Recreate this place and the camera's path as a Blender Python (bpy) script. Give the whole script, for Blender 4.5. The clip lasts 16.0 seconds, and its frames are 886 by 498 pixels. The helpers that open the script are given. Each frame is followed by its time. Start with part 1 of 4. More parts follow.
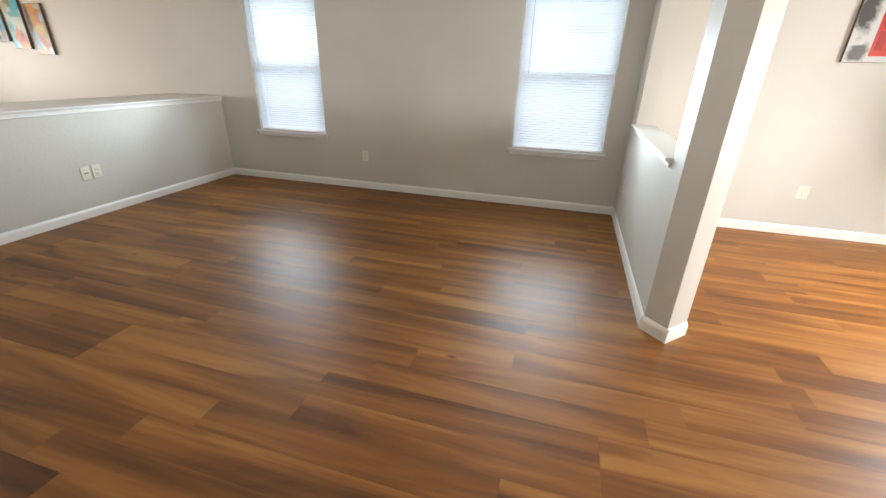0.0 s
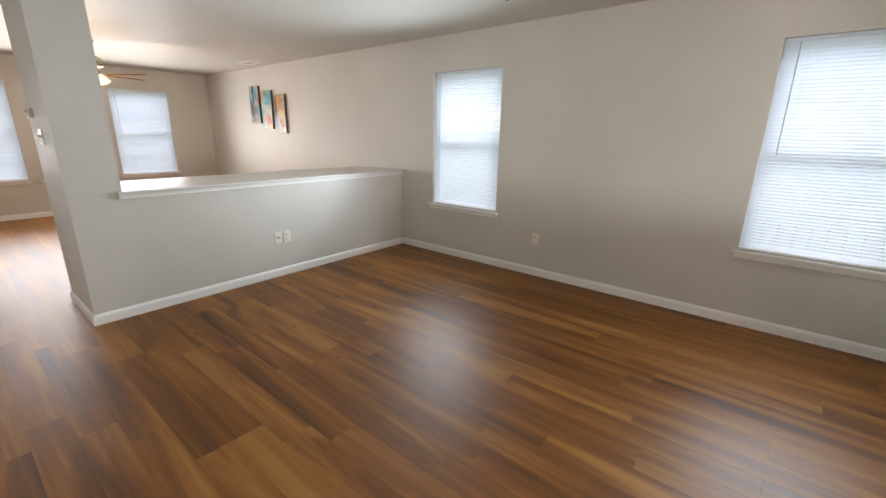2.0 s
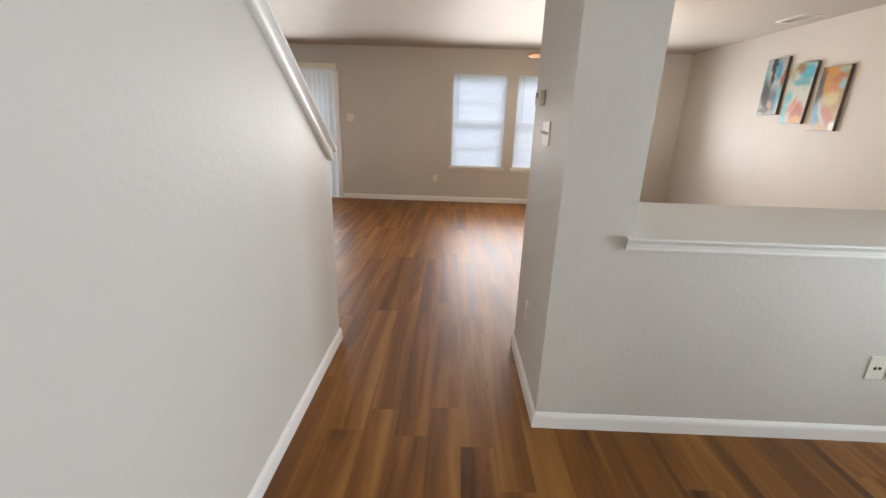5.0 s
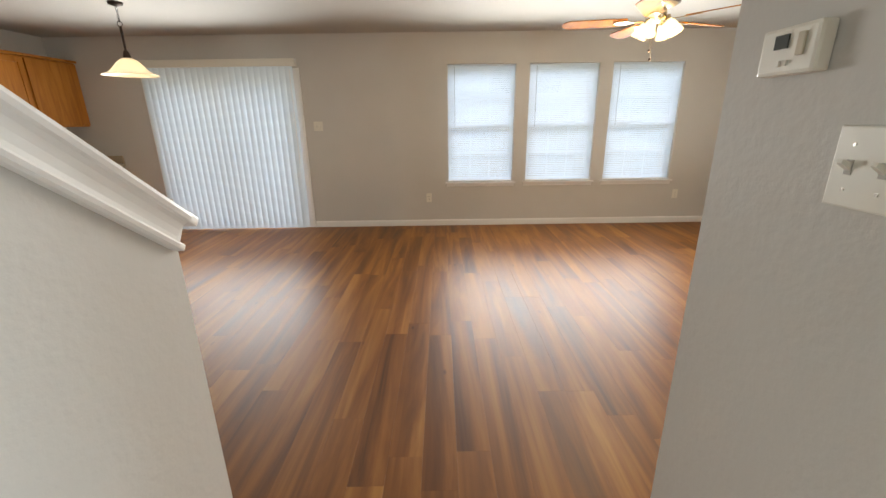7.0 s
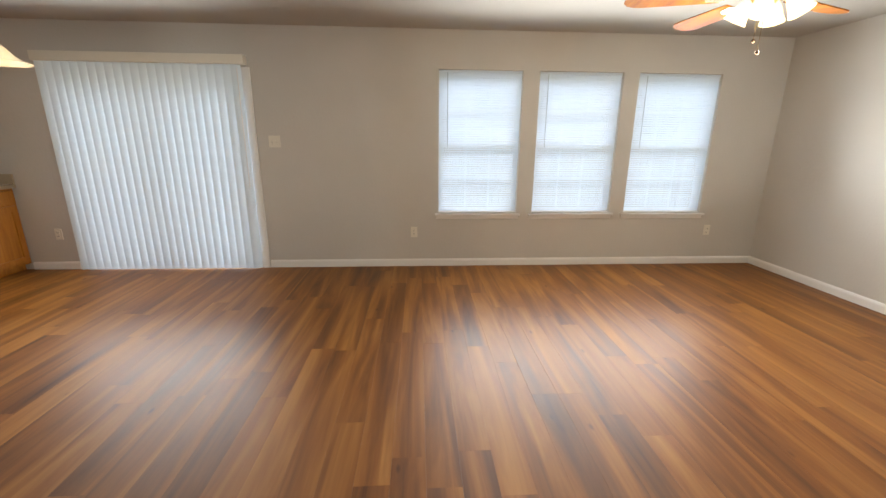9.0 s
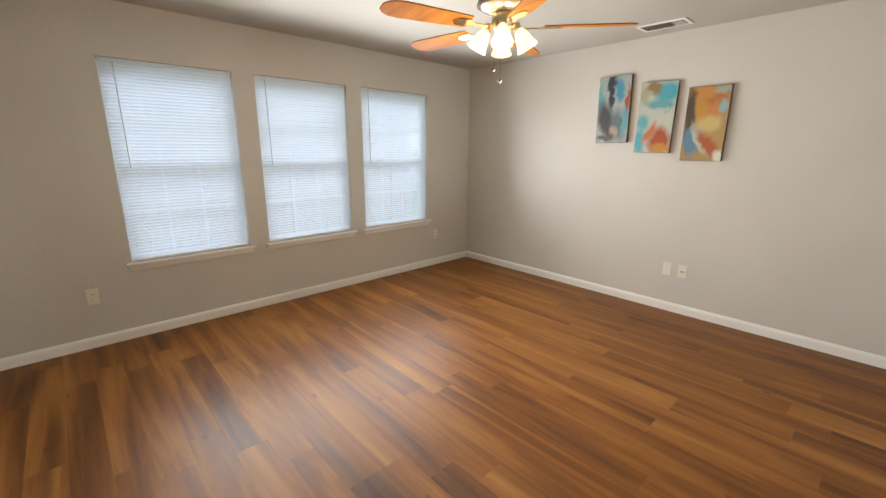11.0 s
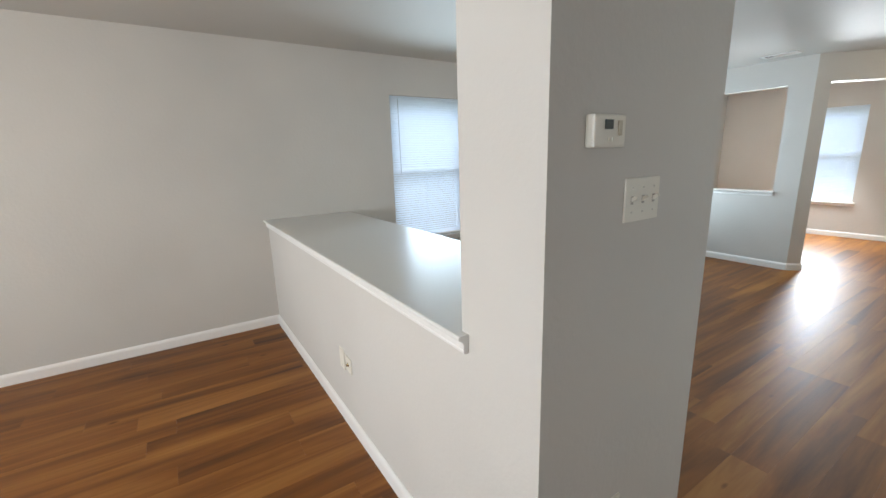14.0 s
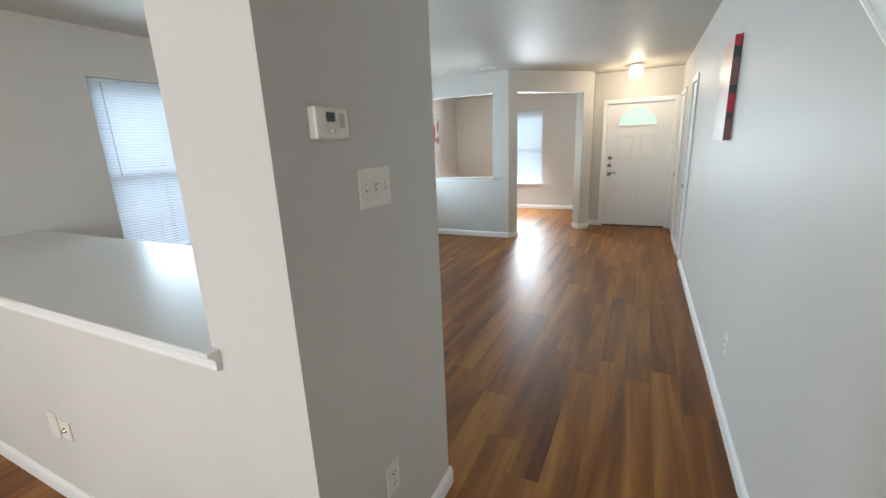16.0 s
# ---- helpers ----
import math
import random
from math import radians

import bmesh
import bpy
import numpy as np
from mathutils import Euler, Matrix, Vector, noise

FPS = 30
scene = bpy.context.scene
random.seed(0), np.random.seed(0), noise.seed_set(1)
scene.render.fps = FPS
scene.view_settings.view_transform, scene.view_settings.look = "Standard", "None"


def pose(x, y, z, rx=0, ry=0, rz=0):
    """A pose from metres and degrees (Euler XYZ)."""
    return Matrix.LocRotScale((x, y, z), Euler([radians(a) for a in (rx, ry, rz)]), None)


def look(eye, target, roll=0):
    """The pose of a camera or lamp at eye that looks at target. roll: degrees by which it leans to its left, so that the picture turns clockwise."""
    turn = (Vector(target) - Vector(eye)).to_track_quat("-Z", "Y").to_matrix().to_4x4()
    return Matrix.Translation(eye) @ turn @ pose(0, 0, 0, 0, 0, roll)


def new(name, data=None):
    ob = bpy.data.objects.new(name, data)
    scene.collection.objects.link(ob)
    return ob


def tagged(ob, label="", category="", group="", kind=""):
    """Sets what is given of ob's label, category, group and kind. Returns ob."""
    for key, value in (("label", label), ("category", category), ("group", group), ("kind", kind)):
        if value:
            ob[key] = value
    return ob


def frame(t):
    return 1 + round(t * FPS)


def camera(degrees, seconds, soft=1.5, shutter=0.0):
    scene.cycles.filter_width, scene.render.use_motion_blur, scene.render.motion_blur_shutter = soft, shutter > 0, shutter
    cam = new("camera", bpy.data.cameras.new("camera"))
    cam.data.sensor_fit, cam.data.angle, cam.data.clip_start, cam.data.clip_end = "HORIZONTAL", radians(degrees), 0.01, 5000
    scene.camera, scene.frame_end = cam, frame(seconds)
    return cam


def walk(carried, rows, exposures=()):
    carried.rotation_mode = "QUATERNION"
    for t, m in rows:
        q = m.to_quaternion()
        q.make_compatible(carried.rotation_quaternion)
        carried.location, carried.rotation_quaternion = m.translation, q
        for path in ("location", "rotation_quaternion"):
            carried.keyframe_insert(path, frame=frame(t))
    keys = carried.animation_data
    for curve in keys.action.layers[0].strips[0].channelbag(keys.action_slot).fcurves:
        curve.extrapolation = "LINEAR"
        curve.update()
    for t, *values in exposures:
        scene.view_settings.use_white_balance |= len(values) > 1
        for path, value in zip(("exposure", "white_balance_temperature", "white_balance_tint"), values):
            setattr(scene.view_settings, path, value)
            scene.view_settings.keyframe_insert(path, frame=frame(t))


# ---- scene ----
import itertools

cam = camera(94.8, 16.0)
PATH = [
    (0, (0.535, 0.376, 1.365), (0.028, 2.13, 0.548), 1.4),
    (0.5, (0.465, 0.541, 1.411), (-0.112, 2.384, 0.89), 3.6),
    (1, (0.42, 0.687, 1.437), (-0.32, 2.476, 0.937), 2.1),
    (1.5, (0.343, 0.809, 1.407), (-0.591, 2.499, 0.886), 2.0),
    (2, (0.133, 0.919, 1.432), (-1.072, 2.419, 0.886), 1.0),
    (2.5, (-0.162, 0.967, 1.424), (-1.665, 2.169, 0.883), -0.2),
    (3, (-0.475, 1.095, 1.424), (-2.244, 1.854, 0.879), 0.5),
    (3.5, (-0.814, 1.114, 1.396), (-2.66, 1.566, 0.775), 1.8),
    (4, (-1.157, 1.115, 1.419), (-3.057, 1.312, 0.825), 0.3),
    (4.5, (-1.528, 1.094, 1.443), (-3.433, 1.035, 0.836), 2.3),
    (4.7, (-1.696, 1.064, 1.428), (-3.598, 1.014, 0.813), 2.2),
    (6.8, (-3.3, 0.879, 1.418), (-5.202, 0.92, 0.802), -1.0),
    (7, (-3.426, 0.894, 1.431), (-5.331, 0.895, 0.824), -0.8),
    (7.5, (-3.721, 0.882, 1.362), (-5.637, 0.869, 0.79), -0.1),
    (8, (-4.026, 0.792, 1.375), (-5.95, 0.807, 0.828), -0.2),
    (8.2, (-4.141, 0.781, 1.376), (-6.067, 0.789, 0.837), 0.1),
    (10.5, (-5.062, 0.724, 1.486), (-6.768, 1.646, 0.997), 0.6),
    (11, (-5.141, 0.677, 1.483), (-6.561, 2.001, 1.003), 0.4),
    (11.5, (-5.13, 0.65, 1.478), (-6.174, 2.288, 0.999), 0.4),
    (12, (-5.092, 0.667, 1.475), (-5.716, 2.507, 0.999), 0.4),
    (12.5, (-5.043, 0.758, 1.482), (-5.245, 2.691, 1.01), 0.3),
    (13, (-4.993, 0.817, 1.498), (-4.763, 2.75, 1.04), -0.3),
    (13.5, (-4.944, 0.846, 1.485), (-4.268, 2.676, 1.044), -1.3),
    (14, (-4.914, 0.861, 1.481), (-3.854, 2.498, 1.037), -1.7),
    (14.5, (-4.894, 0.833, 1.478), (-3.555, 2.248, 1.025), -1.7),
    (15, (-4.875, 0.816, 1.476), (-3.362, 2.04, 1.013), -1.8),
    (15.5, (-4.867, 0.8, 1.472), (-3.244, 1.868, 0.997), -2.1),
    (16, (-4.873, 0.788, 1.468), (-3.133, 1.64, 0.97), -2.4),
]
EXPOSURES = [(0, 3.2, 7200, 13), (1.5, 3.1, 7200, 16), (3, 3.05, 7200, 14), (4.7, 3.08, 7150, 16), (7, 3.25, 7100, 10), (8, 3.28, 6800, 10), (9.5, 3.25, 7500, 10), (10.5, 3.05, 9000, 16), (11, 3.0, 7000, 10), (12.5, 2.82, 6900, 8), (13.5, 2.95, 6300, 9), (14.5, 2.96, 6500, 9), (16, 2.9, 6400, 9)]
walk(cam, [(t, look(eye, target, roll)) for t, eye, target, roll in PATH], EXPOSURES)

# ---- world, sun, lamps ----
world = bpy.data.worlds.new("sky")
scene.world = world
world.use_nodes = True
wt = world.node_tree
sky = wt.nodes.new("ShaderNodeTexSky")
sky.sky_type, sky.sun_disc = "NISHITA", False
SUN_EL, SUN_AZ = radians(80), radians(0)
sky.sun_elevation, sky.sun_rotation = SUN_EL, SUN_AZ
wt.links.new(sky.outputs["Color"], wt.nodes["Background"].inputs["Color"])
wt.nodes["Background"].inputs["Strength"].default_value = 0.11
SUN_DIR = Vector((math.sin(SUN_AZ) * math.cos(SUN_EL), math.cos(SUN_AZ) * math.cos(SUN_EL), math.sin(SUN_EL)))
sun = new("sun", bpy.data.lights.new("sun", "SUN"))
sun.data.energy, sun.data.angle, sun.data.color = 0.95, radians(120), (1.0, 0.99, 0.97)
sun.rotation_euler = (-SUN_DIR).to_track_quat("-Z", "Y").to_euler()


W_FACE, N_FACE, E_FACE = -8.925, 4.645, 3.96


def window_light(name, x, y, w, face, power, colour=(0.78, 0.90, 1.0), down=0.22, dip=-30):
    """Sky light that one opening lets in between its slats: one lamp in the opening that shines down into the room and one that shines up."""
    for z, tilt, share, spread in ((1.25, dip, down, 140), (1.15, 18, 1 - down, 138)):
        ob = new(name, bpy.data.lights.new(name, "AREA"))
        ob.data.shape, ob.data.size, ob.data.size_y, ob.data.spread = "RECTANGLE", w, 0.75, radians(spread)
        ob.data.energy, ob.data.color = power * share, colour
        t = radians(tilt)
        ob.matrix_world = look((x, y, z), (x + face[0] * math.cos(t), y + face[1] * math.cos(t), z + math.sin(t)))


def bulb(name, x, y, z, power, colour=(1.0, 0.72, 0.42), r=0.025):
    ob = new(name, bpy.data.lights.new(name, "POINT"))
    ob.location = (x, y, z)
    ob.data.energy, ob.data.color, ob.data.shadow_soft_size = power, colour, r
    return ob


window_light("light_windows_west", W_FACE + 0.30, 2.46, 2.9, (1, 0), 11.8, (0.88, 0.94, 1.0))
window_light("light_patio_door", W_FACE + 0.36, -1.84, 1.8, (1, 0), 6.8, (0.88, 0.94, 1.0))
window_light("light_window_north", -2.59, N_FACE - 0.30, 0.85, (0, -1), 4.8, (0.64, 0.84, 1.0))
window_light("light_window_north", 0.45, N_FACE - 0.30, 0.85, (0, -1), 4.3, (0.64, 0.84, 1.0))
window_light("light_window_east", E_FACE - 0.30, 3.14, 0.85, (-1, 0), 14, (0.88, 0.94, 1.0), 0.50, -54)


# ---- materials ----
def material(name, colour=(0.8, 0.8, 0.8), rough=0.5, metal=0.0, emit=None, power=0.0):
    m = bpy.data.materials.new(name)
    m.use_nodes = True
    b = m.node_tree.nodes["Principled BSDF"]
    b.inputs["Base Color"].default_value = (*colour, 1)
    b.inputs["Roughness"].default_value = rough
    b.inputs["Metallic"].default_value = metal
    if emit:
        b.inputs["Emission Color"].default_value = (*emit, 1)
        b.inputs["Emission Strength"].default_value = power
    return m


def node(m, kind, **values):
    n = m.node_tree.nodes.new("ShaderNode" + kind)
    for key, value in values.items():
        n.inputs[key.replace("_", " ")].default_value = value
    return n


def wire(m, a, b):
    m.node_tree.links.new(a, b)


def bsdf(m):
    return m.node_tree.nodes["Principled BSDF"]


def ramp(m, source, stops):
    n = m.node_tree.nodes.new("ShaderNodeValToRGB")
    while len(n.color_ramp.elements) < len(stops):
        n.color_ramp.elements.new(0.5)
    for e, (p, c) in zip(n.color_ramp.elements, stops):
        e.position, e.color = p, (*c, 1)
    wire(m, source, n.inputs["Fac"])
    return n.outputs["Color"]


def place(m, scale=(1, 1, 1)):
    g = m.node_tree.nodes.new("ShaderNodeNewGeometry")
    v = node(m, "Mapping", Scale=scale)
    wire(m, g.outputs["Position"], v.inputs["Vector"])
    return v.outputs["Vector"]


def painted(name, colour, rough, grain=60.0, depth=0.25, patch=0.04):
    """Rolled paint over orange-peel texture, with faint large patches."""
    m = material(name, colour, rough)
    p = place(m)
    big = node(m, "TexNoise", Scale=0.9, Detail=3.0)
    wire(m, p, big.inputs["Vector"])
    lo = tuple(c * (1 - patch) for c in colour)
    hi = tuple(min(1, c * (1 + patch)) for c in colour)
    wire(m, ramp(m, big.outputs["Fac"], [(0.35, lo), (0.65, hi)]), bsdf(m).inputs["Base Color"])
    fine = node(m, "TexNoise", Scale=grain, Detail=3.0, Roughness=0.55)
    wire(m, p, fine.inputs["Vector"])
    bump = node(m, "Bump", Strength=depth, Distance=0.004)
    wire(m, fine.outputs["Fac"], bump.inputs["Height"])
    wire(m, bump.outputs["Normal"], bsdf(m).inputs["Normal"])
    rr = node(m, "MapRange", To_Min=rough - 0.06, To_Max=rough + 0.08)
    wire(m, big.outputs["Fac"], rr.inputs["Value"])
    wire(m, rr.outputs["Result"], bsdf(m).inputs["Roughness"])
    return m


def wood(name, dark, mid, light, rough, along=0, grain=1.0, bump=0.15, knots=False):
    """Wood whose grain runs along the axis given; each piece differs."""
    m = material(name, mid, rough)
    info = m.node_tree.nodes.new("ShaderNodeObjectInfo")
    geo = m.node_tree.nodes.new("ShaderNodeNewGeometry")
    add = node(m, "Math")
    add.operation = "ADD"
    wire(m, info.outputs["Random"], add.inputs[0])
    wire(m, geo.outputs["Random Per Island"], add.inputs[1])
    fr = node(m, "Math")
    fr.operation = "FRACT"
    wire(m, add.outputs[0], fr.inputs[0])
    mul = node(m, "Math")
    mul.operation = "MULTIPLY"
    mul.inputs[1].default_value = 37.0
    wire(m, fr.outputs[0], mul.inputs[0])
    off = m.node_tree.nodes.new("ShaderNodeCombineXYZ")
    for k in range(3):
        wire(m, mul.outputs[0], off.inputs[k])
    va = node(m, "VectorMath")
    va.operation = "ADD"
    wire(m, geo.outputs["Position"], va.inputs[0])
    wire(m, off.outputs[0], va.inputs[1])
    s = [14.0 * grain] * 3
    s[along] = 1.2 * grain
    mp = node(m, "Mapping", Scale=tuple(s))
    wire(m, va.outputs[0], mp.inputs["Vector"])
    streak = node(m, "TexNoise", Scale=1.0, Detail=5.0, Roughness=0.56, Distortion=0.9)
    wire(m, mp.outputs[0], streak.inputs["Vector"])
    s2 = [90.0 * grain] * 3
    s2[along] = 3.0 * grain
    mp2 = node(m, "Mapping", Scale=tuple(s2))
    wire(m, va.outputs[0], mp2.inputs["Vector"])
    fine = node(m, "TexNoise", Scale=1.0, Detail=4.0, Roughness=0.6)
    wire(m, mp2.outputs[0], fine.inputs["Vector"])
    mixf = node(m, "Math")
    mixf.operation = "MULTIPLY_ADD"
    mixf.inputs[1].default_value = 0.15
    wire(m, fine.outputs["Fac"], mixf.inputs[0])
    sc = node(m, "Math")
    sc.operation = "MULTIPLY"
    sc.inputs[1].default_value = 0.85
    wire(m, streak.outputs["Fac"], sc.inputs[0])
    wire(m, sc.outputs[0], mixf.inputs[2])
    tone = node(m, "MapRange", To_Min=-0.028, To_Max=0.03)
    wire(m, fr.outputs[0], tone.inputs["Value"])
    tot = node(m, "Math")
    tot.operation = "ADD"
    wire(m, mixf.outputs[0], tot.inputs[0])
    wire(m, tone.outputs[0], tot.inputs[1])
    col = ramp(m, tot.outputs[0], [(0.29, dark), (0.5, mid), (0.71, light)])
    if knots:
        s3 = [9.0] * 3
        s3[along] = 3.5
        mp3 = node(m, "Mapping", Scale=tuple(s3))
        wire(m, va.outputs[0], mp3.inputs["Vector"])
        vor = node(m, "TexVoronoi", Scale=0.55, Randomness=1.0)
        wire(m, mp3.outputs[0], vor.inputs["Vector"])
        k = ramp(m, vor.outputs["Distance"], [(0.02, (0.35, 0.28, 0.2)), (0.07, (1, 1, 1))])
        mx = node(m, "Mix")
        mx.data_type, mx.blend_type = "RGBA", "MULTIPLY"
        mx.inputs[0].default_value = 1.0
        wire(m, col, mx.inputs[6])
        wire(m, k, mx.inputs[7])
        col = mx.outputs[2]
    wire(m, col, bsdf(m).inputs["Base Color"])
    b = node(m, "Bump", Strength=bump, Distance=0.001)
    wire(m, mixf.outputs[0], b.inputs["Height"])
    wire(m, b.outputs["Normal"], bsdf(m).inputs["Normal"])
    r = node(m, "MapRange", To_Min=rough - 0.05, To_Max=rough + 0.08)
    wire(m, streak.outputs["Fac"], r.inputs["Value"])
    wire(m, r.outputs[0], bsdf(m).inputs["Roughness"])
    return m


WALL = painted("wall_paint", (0.60, 0.578, 0.535), 0.48, 42, 0.34)
bsdf(WALL).inputs["Specular IOR Level"].default_value = 0.17
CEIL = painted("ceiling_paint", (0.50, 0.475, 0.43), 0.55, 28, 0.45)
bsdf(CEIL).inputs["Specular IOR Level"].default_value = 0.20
TRIM = painted("trim_paint", (0.84, 0.83, 0.80), 0.3, 20, 0.03, 0.02)
COUNTER_WHITE = painted("ledge_gloss_paint", (0.76, 0.75, 0.72), 0.34, 12, 0.02, 0.01)
COUNTER_WHITE.node_tree.links.remove(bsdf(COUNTER_WHITE).inputs["Roughness"].links[0])
bsdf(COUNTER_WHITE).inputs["Specular IOR Level"].default_value = 0.05
DOOR = painted("door_paint", (0.78, 0.77, 0.74), 0.35, 30, 0.04, 0.02)
FLOOR = wood("plank_floor", (0.058, 0.0165, 0.0028), (0.21, 0.0755, 0.0122), (0.38, 0.168, 0.037), 0.43, 0, 0.43, 0.08, True)
bsdf(FLOOR).inputs["Specular IOR Level"].default_value = 0.36
OAK = wood("oak_cabinet", (0.35, 0.115, 0.014), (0.50, 0.19, 0.027), (0.58, 0.25, 0.045), 0.35, 2, 1.2)
OAK_PANEL = wood("stained_panel", (0.25, 0.078, 0.005), (0.32, 0.104, 0.007), (0.37, 0.13, 0.012), 0.38, 2, 0.6)
BLADE = wood("fan_blade_wood", (0.17, 0.048, 0.003), (0.36, 0.125, 0.008), (0.45, 0.18, 0.015), 0.6, 0, 1.0)
TOGGLE_BASE = material("beige_slot", (0.42, 0.39, 0.33), 0.5)
bsdf(BLADE).inputs["Specular IOR Level"].default_value = 0.1
PLASTIC = material("ivory_plastic", (0.76, 0.73, 0.64), 0.35)
WHITE_PLASTIC = material("white_plastic", (0.82, 0.82, 0.80), 0.3)
DARK = material("dark_slot", (0.03, 0.03, 0.03), 0.6)
NICKEL = material("satin_nickel", (0.55, 0.52, 0.47), 0.28, 1.0)
BRASS = material("antique_brass", (0.55, 0.45, 0.28), 0.25, 1.0)
BRONZE = material("dark_bronze", (0.045, 0.03, 0.022), 0.4, 0.8)
LAMINATE = painted("laminate_counter", (0.42, 0.335, 0.225), 0.45, 120, 0.02, 0.05)
VINYL = material("vinyl_frame", (0.82, 0.83, 0.84), 0.35)
GREY_LCD = material("display", (0.05, 0.06, 0.055), 0.2)
MIRROR_GREY = material("vent_shadow", (0.16, 0.15, 0.14), 0.8)


def translucent(name, colour, share, rough=0.4):
    m = material(name, colour, rough)
    t = node(m, "BsdfTranslucent", Color=(*colour, 1))
    mix = node(m, "MixShader", Fac=share)
    out = m.node_tree.nodes["Material Output"]
    wire(m, bsdf(m).outputs[0], mix.inputs[1])
    wire(m, t.outputs[0], mix.inputs[2])
    wire(m, mix.outputs[0], out.inputs["Surface"])
    return m


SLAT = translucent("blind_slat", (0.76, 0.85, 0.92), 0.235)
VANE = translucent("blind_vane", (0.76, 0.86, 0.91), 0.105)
SHADE = material("lit_alabaster", (0.60, 0.52, 0.38), 0.4, 0, (1.0, 0.76, 0.42), 0.17)
BULB = material("lit_bulb", (1, 0.9, 0.7), 0.4, 0, (1.0, 0.78, 0.45), 0.9)
PENDANT = material("lit_pendant_glass", (0.58, 0.54, 0.45), 0.35, 0, (1.0, 0.80, 0.50), 0.02)
GLASS = material("window_glass", (1, 1, 1), 0.0)
bsdf(GLASS).inputs["Transmission Weight"].default_value = 1.0
bsdf(GLASS).inputs["IOR"].default_value = 1.05
FROST = material("fanlight_glass", (0.80, 0.95, 0.88), 0.5)
bsdf(FROST).inputs["Transmission Weight"].default_value = 0.9
bsdf(FROST).inputs["IOR"].default_value = 1.1


# ---- mesh helpers ----
def box(bm, x0, x1, y0, y1, z0, z1, bevel=0.0):
    vs = [bm.verts.new(p) for p in itertools.product((x0, x1), (y0, y1), (z0, z1))]
    fs = [bm.faces.new([vs[k] for k in q]) for q in ((0, 1, 3, 2), (4, 6, 7, 5), (0, 4, 5, 1), (2, 3, 7, 6), (0, 2, 6, 4), (1, 5, 7, 3))]
    if bevel:
        es = list({e for f in fs for e in f.edges})
        bmesh.ops.bevel(bm, geom=es, offset=bevel, segments=2, affect="EDGES", profile=0.6)
    return bm


def boxes(*items, bevel=0.0):
    bm = bmesh.new()
    for b in items:
        box(bm, *b, bevel=bevel)
    return bm


def lathe(profile, steps=24, bm=None, centre=(0, 0, 0)):
    """A turned shape from (radius, height) pairs about the z axis."""
    bm = bm or bmesh.new()
    rings = []
    for r, z in profile:
        rings.append([bm.verts.new((centre[0] + r * math.cos(2 * math.pi * k / steps), centre[1] + r * math.sin(2 * math.pi * k / steps), centre[2] + z)) for k in range(steps)])
    for a, b in zip(rings, rings[1:]):
        for k in range(steps):
            bm.faces.new((a[k], a[(k + 1) % steps], b[(k + 1) % steps], b[k]))
    for ring in (rings[0], rings[-1]):
        if (ring[0].co - ring[steps // 2].co).length > 1e-4:
            bm.faces.new(ring)
    return bm


def prism(points, axis, a, b, bm=None):
    """The outline points (two numbers each), drawn out from a to b along axis 0, 1 or 2."""
    bm = bm or bmesh.new()

    def at(p, v):
        q = list(p)
        q.insert(axis, v)
        return q

    lo = [bm.verts.new(at(p, a)) for p in points]
    hi = [bm.verts.new(at(p, b)) for p in points]
    n = len(points)
    for k in range(n):
        bm.faces.new((lo[k], lo[(k + 1) % n], hi[(k + 1) % n], hi[k]))
    bm.faces.new(lo)
    bm.faces.new(hi)
    return bm


def rod(bm, a, b, r, steps=8):
    a, b = Vector(a), Vector(b)
    q = (b - a).to_track_quat("Z", "Y")
    rings = [[bm.verts.new(p + q @ Vector((r * math.cos(2 * math.pi * k / steps), r * math.sin(2 * math.pi * k / steps), 0))) for k in range(steps)] for p in (a, b)]
    for k in range(steps):
        bm.faces.new((rings[0][k], rings[0][(k + 1) % steps], rings[1][(k + 1) % steps], rings[1][k]))
    bm.faces.new(rings[0])
    bm.faces.new(rings[1])
    return bm


def smooth(bm):
    for f in bm.faces:
        f.smooth = True
    return bm


def part(name, bm, mat, parent=None, label="", kind=""):
    if not isinstance(bm, bpy.types.Mesh):
        bmesh.ops.recalc_face_normals(bm, faces=bm.faces)
        me = bpy.data.meshes.new(name)
        bm.to_mesh(me)
        bm.free()
        me.materials.append(mat)
    else:
        me = bm
    ob = new(name, me)
    if parent:
        ob.parent = parent
    return tagged(ob, label=label, kind=kind)


def thing(name, at, label, category, group=""):
    ob = new(name)
    ob.empty_display_size = 0.1
    ob.matrix_world = at if isinstance(at, Matrix) else Matrix.Translation(at)
    return tagged(ob, label, category, group)


# ---- the plan ----
N, S, W, E, K = 4.645, 0.325, -8.925, 3.96, -3.93
CEILING = 2.44
PX = 1.09          # west face of the partition towards the small room
F = 0.028           # top of the floor
DX = 2.42         # face of the wall with the front door
SILL, HEAD = 0.625, 2.078
T = 0.14


